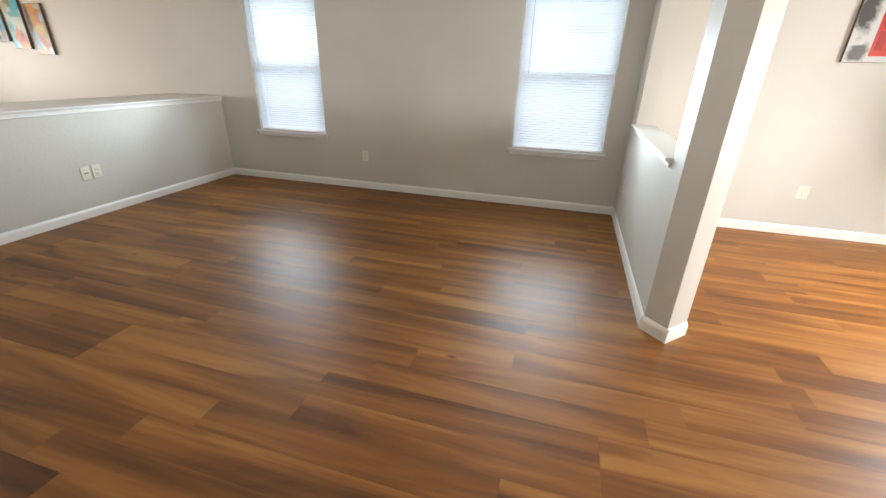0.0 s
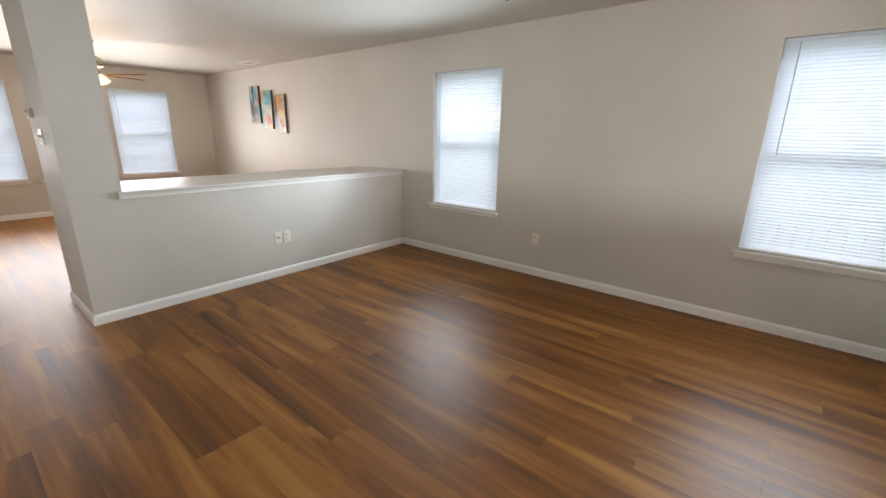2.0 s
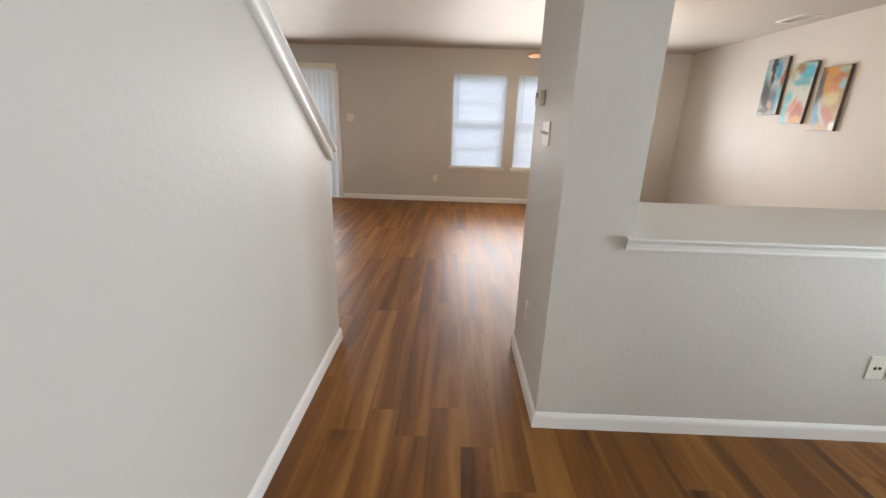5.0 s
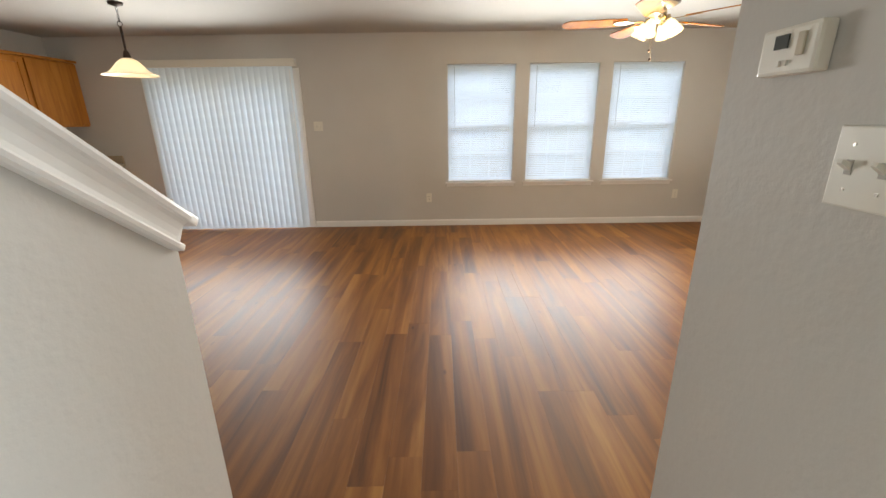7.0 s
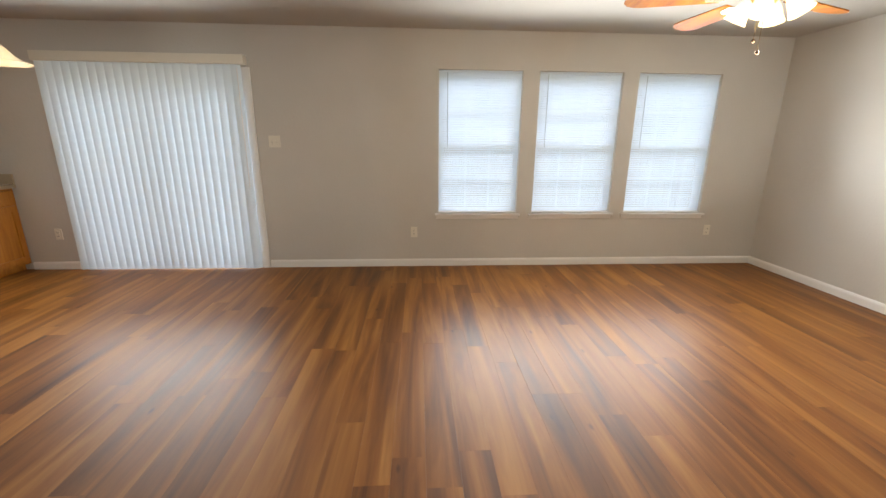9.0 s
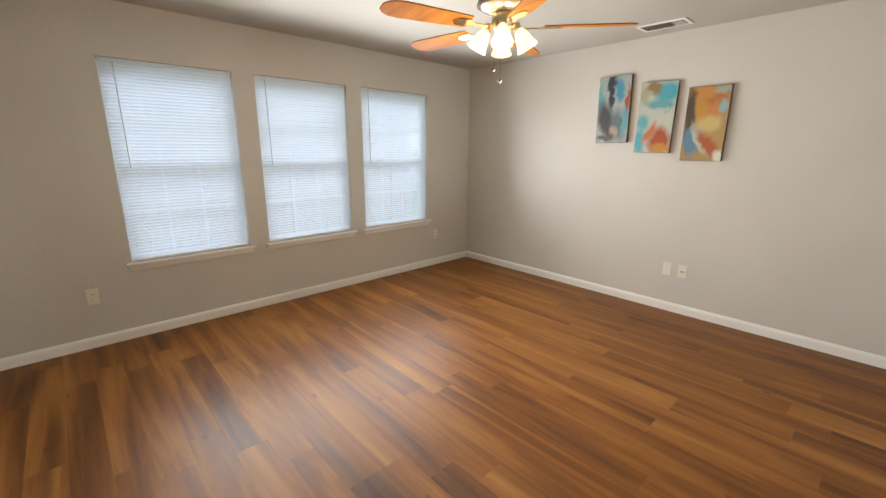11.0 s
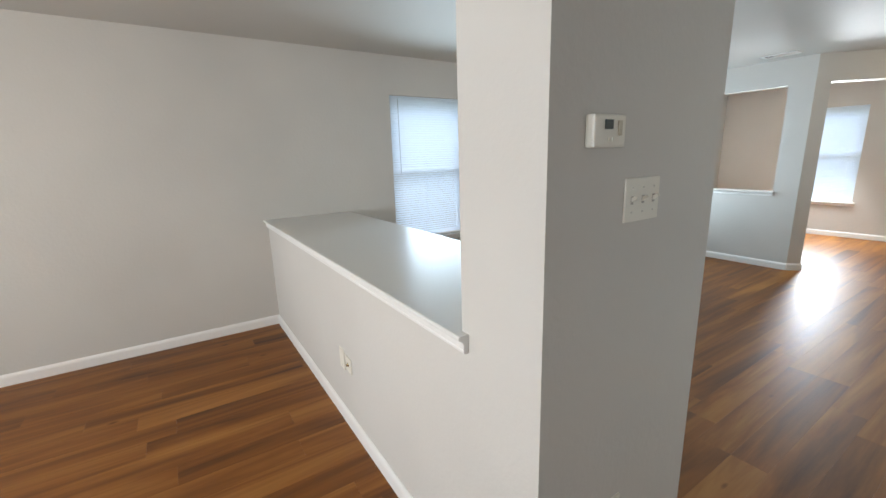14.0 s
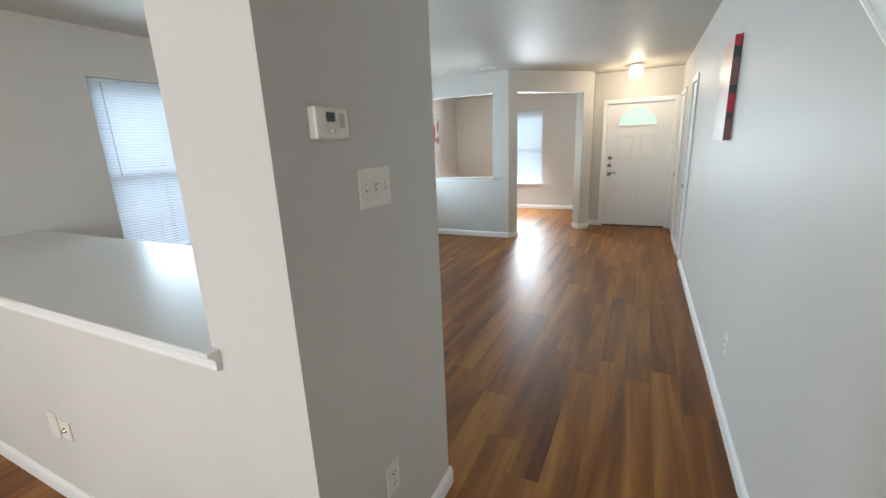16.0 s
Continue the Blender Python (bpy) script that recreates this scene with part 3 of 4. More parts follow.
for k, (x0, x1, knob_at) in enumerate(((0.31, 0.74, 0.68), (1.66, 2.34, 2.25))):
    hd = tagged(new("door_%d" % (k + 3)), kind="structure")
    m = pose(x1, S, 0, 0, 0, 180)     # local x runs west, local y into the wall
    w = x1 - x0
    lm = m @ pose(0.004, -0.006, F + 0.01)
    door_leaf(hd, lm, w - 0.008, 1.965, [(0.1, w - 0.1, 1.1, 1.83), (0.1, w - 0.1, 0.2, 0.95)])
    casing(hd, m, w, 2.01, 0.055)
    bm = lathe([(0.0001, 0.058), (0.018, 0.056), (0.027, 0.042), (0.022, 0.026), (0.010, 0.018), (0.010, 0.006), (0.03, 0.004), (0.03, 0.0), (0.0001, 0.0)], 20)
    bm.transform(m @ pose(x1 - knob_at, 0.024, 0.88, 90))
    part("door_knob", smooth(bm), NICKEL, hd)


# ---- plates on the walls ----
def plate(name, m, w, h, label, category, kind="outlet"):
    """m: the centre on the wall; local x along the wall, local y into it."""
    t = thing(name, m, label, category)
    part("cover_plate", boxes((-w / 2, w / 2, -0.006, 0.0, -h / 2, h / 2), bevel=0.0025), PLASTIC, t)
    if kind == "outlet":
        for z in (-0.02, 0.02):
            part("receptacle", boxes((-0.016, 0.016, -0.0085, -0.005, z - 0.0135, z + 0.0135), bevel=0.002), PLASTIC, t)
            part("slot", boxes((-0.008, -0.0055, -0.0095, -0.008, z - 0.004, z + 0.005), (0.0055, 0.008, -0.0095, -0.008, z - 0.004, z + 0.004), (-0.002, 0.002, -0.0095, -0.008, z - 0.010, z - 0.007)), DARK, t)
    elif kind == "cable":
        part("socket", smooth(_turned([(0.0001, 0.012), (0.006, 0.012), (0.007, 0.004), (0.012, 0.003), (0.012, 0.0), (0.0001, 0.0)])), BRASS, t)
    elif kind == "phone":
        for x in (-0.008, 0.012):
            part("jack", boxes((x - 0.005, x + 0.005, -0.009, -0.005, -0.006, 0.006)), DARK, t)
    elif kind == "blank":
        for z in (-0.04, 0.04):
            part("screw", boxes((-0.002, 0.002, -0.0075, -0.005, z - 0.002, z + 0.002)), NICKEL, t)
    elif kind == "switch":
        gangs = max(1, round(w / 0.05))
        for g in range(gangs):
            x = (g - (gangs - 1) / 2) * 0.046
            part("toggle_slot", boxes((x - 0.005, x + 0.005, -0.0072, -0.005, -0.010, 0.010)), TOGGLE_BASE, t)
            part("toggle", prism([(-0.005, -0.006), (-0.022, 0.006), (-0.020, 0.011), (-0.005, 0.006)], 0, x - 0.004, x + 0.004), PLASTIC, t)
            for z in (-0.03, 0.03):
                part("screw", boxes((x - 0.002, x + 0.002, -0.0075, -0.005, z - 0.002, z + 0.002)), NICKEL, t)
    return t


def _turned(profile):
    bm = lathe(profile, 12)
    bm.transform(pose(0, -0.004, 0, 90))
    return bm


def on_n(x, z):
    return pose(x, N, z)


def on_w(y, z):
    return pose(W, y, z, 0, 0, 90)


OL = "ivory duplex outlet low on the greige wall"
plate("wall_outlet", on_n(-1.655, 0.41), 0.072, 0.116, OL + " between the two windows", "outlet")
plate("wall_outlet", on_w(0.717, 0.415), 0.072, 0.116, OL + " beside the three windows", "outlet")
plate("wall_outlet", on_w(4.06, 0.425), 0.072, 0.116, OL + " by the corner", "outlet")
plate("wall_outlet", on_w(-2.99, 0.41), 0.072, 0.116, OL + " by the kitchen cabinets", "outlet")
plate("blank_plate", on_n(-6.368, 0.42), 0.072, 0.116, "white blank cover plate under the canvases", "wall plate", kind="blank")
plate("cable_plate", on_n(-6.24, 0.42), 0.072, 0.116, "ivory cable socket plate under the canvases", "wall plate", kind="phone")
plate("wall_outlet", on_n(2.60, 0.42), 0.085, 0.116, OL + " under the picture", "outlet")
plate("phone_plate", pose(HE, 2.922, 0.42, 0, 0, 90), 0.075, 0.116, "white phone socket plate on the half wall", "wall plate", kind="phone")
plate("wall_outlet", pose(HE, 3.016, 0.42, 0, 0, 90), 0.075, 0.116, "white outlet with cable port on the half wall", "outlet", kind="outlet")
plate("blank_plate", pose(HW, 2.89, 0.42, 0, 0, -90), 0.072, 0.116, "white blank plate on the living side of the half wall", "wall plate", kind="blank")
plate("cable_plate", pose(HW, 2.795, 0.42, 0, 0, -90), 0.085, 0.085, "ivory plate with brass cable socket on the half wall", "wall plate", kind="cable")
plate("wall_outlet", pose(-3.967, HS, 0.425), 0.072, 0.116, "ivory duplex outlet low on the post", "outlet")
plate("wall_outlet", pose(PX, 4.27, 0.42, 0, 0, -90), 0.072, 0.116, "white outlet under the opening of the partition", "outlet")
plate("wall_outlet", pose(-2.52, S, 0.40, 0, 0, 180), 0.072, 0.116, "white outlet low on the hall wall", "outlet")
plate("light_switch", pose(-3.935, HS, 1.362), 0.145, 0.108, "ivory triple toggle switch plate on the post", "light switch", kind="switch")
plate("light_switch", on_w(-0.69, 1.365), 0.115, 0.116, "ivory double toggle switch beside the patio door", "light switch", kind="switch")

th = thing("thermostat", pose(-4.110, HS, 1.524), "white wall thermostat with small grey display on the post", "thermostat")
part("housing", boxes((-0.055, 0.055, -0.026, -0.001, -0.035, 0.035), bevel=0.006), PLASTIC, th)
part("display", boxes((-0.022, 0.004, -0.0295, -0.027, 0.003, 0.023)), GREY_LCD, th)
part("dial_pad", boxes((0.022, 0.036, -0.0305, -0.027, -0.010, 0.022), bevel=0.002), material("beige_pad", (0.55, 0.48, 0.36), 0.5), th)
for x in (-0.008, 0.006):
    part("button", boxes((x - 0.003, x + 0.003, -0.030, -0.027, -0.022, -0.014), bevel=0.001), PLASTIC, th)


# ---- canvases ----
def paint_material(name, base, blobs, seed, warp=0.35):
    """Poured paint: coloured fields in the canvas's own coordinates, edges torn by noise."""
    m = material(name, base, 0.38)
    tc = m.node_tree.nodes.new("ShaderNodeTexCoord")
    no = node(m, "TexNoise", Scale=5.0, Detail=6.0, Roughness=0.6, Distortion=1.2)
    sh = node(m, "Mapping", Location=(seed, seed * 2.0, 0))
    wire(m, tc.outputs["Object"], sh.inputs["Vector"])
    wire(m, sh.outputs[0], no.inputs["Vector"])
    sub = node(m, "VectorMath")
    sub.operation = "SUBTRACT"
    sub.inputs[1].default_value = (0.5, 0.5, 0.5)
    wire(m, no.outputs["Color"], sub.inputs[0])
    scl = node(m, "VectorMath")
    scl.operation = "SCALE"
    scl.inputs["Scale"].default_value = warp
    wire(m, sub.outputs[0], scl.inputs[0])
    add = node(m, "VectorMath")
    add.operation = "ADD"
    wire(m, tc.outputs["Object"], add.inputs[0])
    wire(m, scl.outputs[0], add.inputs[1])
    col = None
    for cx, cz, rx, rz, turn, c in blobs:
        mp = node(m, "Mapping", Rotation=(0, radians(turn), 0))
        s1 = node(m, "VectorMath")
        s1.operation = "SUBTRACT"
        s1.inputs[1].default_value = (cx, 0, cz)
        wire(m, add.outputs[0], s1.inputs[0])
        wire(m, s1.outputs[0], mp.inputs["Vector"])
        dv = node(m, "VectorMath")
        dv.operation = "MULTIPLY"
        dv.inputs[1].default_value = (1 / rx, 0, 1 / rz)
        wire(m, mp.outputs[0], dv.inputs[0])
        ln = node(m, "VectorMath")
        ln.operation = "LENGTH"
        wire(m, dv.outputs[0], ln.inputs[0])
        mr = node(m, "MapRange", From_Min=0.62, From_Max=1.25, To_Min=1.0, To_Max=0.0)
        wire(m, ln.outputs["Value"], mr.inputs["Value"])
        mx = node(m, "Mix")
        mx.data_type = "RGBA"
        wire(m, mr.outputs[0], mx.inputs[0])
        if col is None:
            mx.inputs[6].default_value = (*base, 1)
        else:
            wire(m, col, mx.inputs[6])
        mx.inputs[7].default_value = (*c, 1)
        col = mx.outputs[2]
    wire(m, col, bsdf(m).inputs["Base Color"])
    b = node(m, "Bump", Strength=0.25, Distance=0.002)
    wire(m, no.outputs["Fac"], b.inputs["Height"])
    wire(m, b.outputs["Normal"], bsdf(m).inputs["Normal"])
    return m


TEAL, AQUA, CREAM, RUST, GOLD, INK, SAND, BLUE = (0.03, 0.18, 0.22), (0.10, 0.36, 0.38), (0.60, 0.60, 0.52), (0.34, 0.065, 0.015), (0.46, 0.20, 0.025), (0.025, 0.03, 0.035), (0.40, 0.33, 0.23), (0.07, 0.20, 0.32)
A1 = paint_material("poured_paint_a", (0.33, 0.37, 0.36), [(-0.13, 0.10, 0.035, 0.12, 0, AQUA), (-0.02, 0.24, 0.045, 0.07, 0, INK), (-0.03, 0.13, 0.03, 0.13, 6, INK), (0.05, 0.17, 0.045, 0.11, 8, (0.05, 0.25, 0.38)), (-0.06, -0.10, 0.085, 0.20, 20, (0.055, 0.055, 0.055)), (0.06, -0.14, 0.075, 0.15, 10, (0.10, 0.14, 0.16)), (0.125, -0.10, 0.03, 0.14, 0, (0.10, 0.33, 0.40)), (0.135, 0.08, 0.02, 0.12, 0, RUST), (0.03, -0.20, 0.05, 0.06, 30, (0.36, 0.27, 0.20)), (-0.06, -0.25, 0.09, 0.035, 10, (0.10, 0.08, 0.07))], 3, 0.13)
A2 = paint_material("poured_paint_b", (0.44, 0.46, 0.40), [(-0.12, 0.20, 0.05, 0.08, 0, (0.35, 0.34, 0.20)), (0.07, 0.20, 0.10, 0.09, 0, (0.05, 0.33, 0.40)), (-0.04, 0.25, 0.07, 0.045, 0, (0.22, 0.16, 0.07)), (0.02, 0.11, 0.12, 0.045, -12, (0.10, 0.32, 0.34)), (-0.11, -0.02, 0.05, 0.07, 20, AQUA), (-0.12, -0.20, 0.05, 0.13, 0, (0.06, 0.36, 0.42)), (0.05, -0.19, 0.10, 0.11, 0, RUST), (-0.04, -0.12, 0.028, 0.11, -20, (0.45, 0.14, 0.06)), (0.09, -0.26, 0.09, 0.045, 0, GOLD)], 8, 0.13)
A3 = paint_material("poured_paint_c", (0.34, 0.21, 0.07), [(-0.03, 0.25, 0.10, 0.05, 0, GOLD), (0.10, 0.26, 0.07, 0.03, 0, (0.28, 0.33, 0.27)), (0.05, 0.19, 0.11, 0.045, 15, (0.36, 0.12, 0.025)), (-0.03, 0.10, 0.045, 0.12, 6, (0.46, 0.21, 0.025)), (0.04, 0.09, 0.03, 0.10, 0, (0.48, 0.17, 0.04)), (0.11, 0.13, 0.04, 0.06, 10, (0.20, 0.34, 0.40)), (-0.12, 0.06, 0.05, 0.26, 4, (0.05, 0.03, 0.015)), (0.02, 0.00, 0.09, 0.06, 0, (0.46, 0.36, 0.13)), (-0.09, -0.15, 0.055, 0.12, 15, BLUE), (-0.02, -0.12, 0.045, 0.14, 30, (0.40, 0.48, 0.40)), (0.06, -0.19, 0.045, 0.20, 38, RUST), (0.13, -0.26, 0.05, 0.06, 20, CREAM)], 15, 0.12)
EDGE = material("canvas_edge", (0.10, 0.085, 0.07), 0.7)


def canvas(name, m, w, h, mat, label, thick=0.035, edge=None):
    t = thing(name, m, label, "canvas painting", "canvases on the living room wall" if edge is None else "")
    part("stretcher", boxes((-w / 2, w / 2, -thick, -0.003, -h / 2, h / 2), bevel=0.003), edge or EDGE, t)
    part("painted_face", boxes((-w / 2 + 0.003, w / 2 - 0.003, -thick - 0.0015, -thick, -h / 2 + 0.003, h / 2 - 0.003)), mat, t)
    return t


canvas("wall_canvas", pose(-7.015, N, 1.845, 0, -1.0, 0), 0.305, 0.60, A1, "narrow abstract canvas in teal, black and cream poured paint")
canvas("wall_canvas", pose(-6.625, N, 1.758, 0, 1.0, 0), 0.305, 0.60, A2, "narrow abstract canvas in turquoise, rust and cream poured paint")
canvas("wall_canvas", pose(-6.232, N, 1.69, 0, 0, 0), 0.305, 0.59, A3, "narrow abstract canvas in gold, brown, blue and rust paint")

# picture with the red door in the small front room
pic = thing("door_picture", pose(2.745, N, 1.71), "unframed grey street picture with a red door", "picture")
part("backing", boxes((-0.245, 0.245, -0.03, -0.003, -0.245, 0.245), bevel=0.002), EDGE, pic)
part("grey_print", boxes((-0.242, 0.242, -0.0315, -0.03, -0.242, 0.242)), paint_material("grey_street", (0.52, 0.52, 0.50), [(-0.19, 0.10, 0.05, 0.16, 0, (0.06, 0.06, 0.055)), (-0.17, -0.18, 0.06, 0.05, 0, (0.10, 0.10, 0.09)), (0.17, -0.16, 0.08, 0.08, 0, (0.08, 0.08, 0.075)), (0.19, 0.12, 0.05, 0.14, 0, (0.12, 0.12, 0.11))], 4, 0.2), pic)
part("red_door", boxes((-0.09, 0.07, -0.034, -0.0315, -0.20, 0.13)), material("red_print", (0.50, 0.035, 0.02), 0.5), pic)
for z0, z1 in ((-0.16, -0.03), (0.0, 0.10)):
    for x0 in (-0.07, 0.0):
        part("door_field", boxes((x0, x0 + 0.05, -0.0352, -0.034, z0, z1)), material("dark_red_print", (0.33, 0.02, 0.012), 0.5) if "dark_red_print" not in bpy.data.materials else bpy.data.materials["dark_red_print"], pic)

# canvas on the hall wall
hc = thing("hall_canvas", pose(-1.67, S, 1.712, 0, 0, 180), "abstract pink canvas with glare painted pale over its face, red and black wrapped edges", "canvas painting")
# pinkish face; its paleness is window glare put into the paint colours
part("painted_face", boxes((-0.20, 0.20, -0.04, -0.038, -0.29, 0.29)), paint_material("pink_glare_abstract", (0.66, 0.58, 0.54), [(0.0, 0.18, 0.25, 0.16, 10, (0.62, 0.42, 0.35)), (0.05, -0.18, 0.20, 0.12, 0, (0.64, 0.62, 0.60)), (-0.12, 0.02, 0.10, 0.05, 0, (0.58, 0.44, 0.42))], 6), hc)
part("stretcher", boxes((-0.20, 0.198, -0.038, -0.003, -0.29, 0.29)), EDGE, hc)
seg = [(-0.29, -0.17, (0.16, 0.07, 0.06)), (-0.17, -0.13, INK), (-0.13, -0.03, (0.42, 0.012, 0.03)), (-0.03, 0.02, INK), (0.02, 0.17, (0.17, 0.08, 0.07)), (0.17, 0.23, INK), (0.23, 0.29, (0.42, 0.012, 0.03))]
for k, (a, b, c) in enumerate(seg):
    part("wrapped_edge", boxes((0.198, 0.2015, -0.038, -0.003, a, b)), material("edge_paint_%d" % k, c, 0.45), hc)


# ---- ceiling things ----
def vent(x, y, w, h, label, dark_end=True, rz=0):
    t = thing("ceiling_vent", pose(x, y, CEILING, 0, 0, rz), label, "air vent", "ceiling vents")
    part("vent_frame", boxes((-w / 2, w / 2, -h / 2, -h / 2 + 0.022, -0.008, 0), (-w / 2, w / 2, h / 2 - 0.022, h / 2, -0.008, 0), (-w / 2, -w / 2 + 0.022, -h / 2 + 0.022, h / 2 - 0.022, -0.008, 0), (w / 2 - 0.022, w / 2, -h / 2 + 0.022, h / 2 - 0.022, -0.008, 0)), TRIM, t)
    part("backing", boxes((-w / 2 + 0.022, w / 2 - 0.022, -h / 2 + 0.022, h / 2 - 0.022, -0.002, 0.0)), MIRROR_GREY, t)
    n = int((w - 0.05) / 0.016)
    for k in range(n):
        u = -w / 2 + 0.03 + k * 0.016
        tilt = 35 if u < w * 0.18 else -35
        o = part("vane", boxes((-0.006, 0.006, -h / 2 + 0.022, h / 2 - 0.022, -0.0006, 0.0006)), TRIM, t)
        o.matrix_basis = pose(u, 0, -0.006, 0, tilt, 0)
    return t


vent(-6.55, 4.36, 0.36, 0.19, "white louvred air vent in the living room ceiling")
vent(0.745, 2.81, 0.32, 0.16, "white louvred air vent in the front room ceiling", rz=90)

sm = thing("ceiling_hook", (-1.70, 3.93, CEILING), "small dark hook in the ceiling of the open front room", "ceiling hook")
part("hook", smooth(lathe([(0.0001, -0.03), (0.012, -0.028), (0.016, -0.012), (0.022, -0.002), (0.022, 0.0), (0.0001, 0.0)], 16)), BRONZE, sm)

hl = thing("hall_light", (1.85, 0.96, CEILING), "lit round opal ceiling light by the front door", "ceiling light")
part("canopy", smooth(lathe([(0.0001, -0.02), (0.075, -0.02), (0.085, -0.008), (0.085, 0.0), (0.0001, 0.0)], 28)), TRIM, hl)
part("globe", smooth(lathe([(0.0001, -0.185), (0.04, -0.18), (0.075, -0.155), (0.092, -0.11), (0.085, -0.062), (0.06, -0.022), (0.0001, -0.021)], 28)), material("lit_opal_globe", (1, 0.95, 0.85), 0.4, 0, (1.0, 0.82, 0.58), 0.4), hl)


def fan():
    f = thing("ceiling_fan", (-6.56, 2.39, 0), "five-blade wooden ceiling fan with four lit tulip shades", "ceiling fan")
    part("canopy", smooth(lathe([(0.0001, 2.44), (0.065, 2.44), (0.062, 2.41), (0.03, 2.385), (0.0001, 2.385)], 24)), BRASS, f)
    part("downrod", rod(bmesh.new(), (0, 0, 2.26), (0, 0, 2.39), 0.012, 12), BRASS, f)
    part("motor", smooth(lathe([(0.0001, 2.27), (0.05, 2.265), (0.10, 2.245), (0.125, 2.21), (0.125, 2.165), (0.105, 2.14), (0.06, 2.128), (0.0001, 2.128)], 32)), material("cream_motor", (0.62, 0.55, 0.42), 0.25, 0.5), f)
    part("motor_band", lathe([(0.118, 2.15), (0.129, 2.155), (0.129, 2.165), (0.118, 2.17)], 32), BRONZE, f)
    part("switch_housing", smooth(lathe([(0.0001, 2.13), (0.05, 2.128), (0.055, 2.10), (0.05, 2.06), (0.03, 2.04), (0.0001, 2.038)], 24)), BRASS, f)
    for k in range(5):
        a = 40 + 72 * k
        m = pose(0, 0, 2.06, 0, 0, a) @ pose(0, 0, 0, 11, 0, 0)
        bm = bmesh.new()
        outline = [(0.20, -0.052), (0.30, -0.058), (0.54, -0.067), (0.58, -0.062), (0.612, -0.045), (0.63, -0.02), (0.63, 0.02), (0.612, 0.045), (0.58, 0.062), (0.54, 0.067), (0.30, 0.058), (0.20, 0.052)]
        prism(outline, 2, -0.003, 0.003, bm)
        bl = part("blade", bm, BLADE, f)
        bl.matrix_basis = m
        bm = bmesh.new()
        prism([(0.09, -0.012), (0.17, -0.010), (0.20, -0.035), (0.26, -0.028), (0.285, 0), (0.26, 0.028), (0.20, 0.035), (0.17, 0.010), (0.09, 0.012)], 2, -0.009, -0.0035, bm)
        ir = part("blade_iron", bm, BRASS, f)
        ir.matrix_basis = m
    for k in range(4):
        a = radians(40 + 90 * k)
        c, s = math.cos(a), math.sin(a)
        arm = bmesh.new()
        rod(arm, (0.03 * c, 0.03 * s, 2.07), (0.065 * c, 0.065 * s, 2.075), 0.008)
        rod(arm, (0.065 * c, 0.065 * s, 2.078), (0.078 * c, 0.078 * s, 2.04), 0.018)
        part("arm", arm, BRASS, f)
        m = pose(0.078 * c, 0.078 * s, 2.05, 0, 0, math.degrees(a)) @ pose(0, 0, 0, 0, -30, 0)
        bm = bmesh.new()
        prof = [(0.018, 0.0), (0.028, -0.018), (0.036, -0.042), (0.041, -0.068), (0.053, -0.098)]
        rings = []
        for r, z in prof:
            rings.append([bm.verts.new(((r + (0.006 * math.cos(6 * t) if z < -0.1 else 0)) * math.cos(t), (r + (0.006 * math.cos(6 * t) if z < -0.1 else 0)) * math.sin(t), z)) for t in [2 * math.pi * j / 36 for j in range(36)]])
        for p, q in zip(rings, rings[1:]):
            for j in range(36):
                bm.faces.new((p[j], p[(j + 1) % 36], q[(j + 1) % 36], q[j]))
        bmesh.ops.solidify(bm, geom=bm.faces, thickness=0.003)
        sh = part("shade", smooth(bm), SHADE, f)
        sh.matrix_basis = m
        bu = part("bulb", smooth(lathe([(0.0001, -0.095), (0.015, -0.09), (0.025, -0.07), (0.024, -0.05), (0.012, -0.02), (0.0001, -0.015)], 16)), BULB, sh)
    for x, y, z in ((0.02, -0.03, 1.82), (-0.03, -0.02, 1.88)):
        pc = part("pull_chain", rod(bmesh.new(), (x, y, z), (x, y, 2.06), 0.0012, 5), BRASS, f)
        part("chain_knob", smooth(lathe([(0.0001, z - 0.02), (0.007, z - 0.016), (0.009, z - 0.008), (0.004, z), (0.0001, z + 0.002)], 12, centre=(x, y, 0))), BRONZE, pc)
    return f


fan()
bulb("fan_bulbs", -6.56, 2.39, 1.80, 3.6, (1.0, 0.80, 0.56), 0.10)

pl = thing("pendant_light", (-7.47, -1.93, 0), "lit flared opal glass pendant on a dark chain", "pendant light")
part("canopy", smooth(lathe([(0.0001, 2.44), (0.06, 2.44), (0.055, 2.42), (0.012, 2.405), (0.0001, 2.405)], 24)), BRONZE, pl)
chain = bmesh.new()
for k in range(4):
    cz = 2.385 - 0.028 * k
    for j in range(10):
        a0, a1 = 2 * math.pi * j / 10, 2 * math.pi * (j + 1) / 10
        f = (lambda a: (0.009 * math.cos(a), 0, cz + 0.017 * math.sin(a))) if k % 2 else (lambda a: (0, 0.009 * math.cos(a), cz + 0.017 * math.sin(a)))
        rod(chain, f(a0), f(a1), 0.0022, 5)
part("chain", chain, BRONZE, pl)
ring = bmesh.new()
for j in range(16):
    a0, a1 = 2 * math.pi * j / 16, 2 * math.pi * (j + 1) / 16
    rod(ring, (0, 0.022 * math.cos(a0), 2.27 + 0.022 * math.sin(a0)), (0, 0.022 * math.cos(a1), 2.27 + 0.022 * math.sin(a1)), 0.003, 6)
part("ring", ring, BRONZE, pl)
part("stem", smooth(lathe([(0.0001, 2.25), (0.010, 2.25), (0.010, 2.06), (0.02, 2.05), (0.028, 2.02), (0.036, 2.0), (0.036, 1.985), (0.0001, 1.985)], 20)), BRONZE, pl)
gl = bmesh.new()
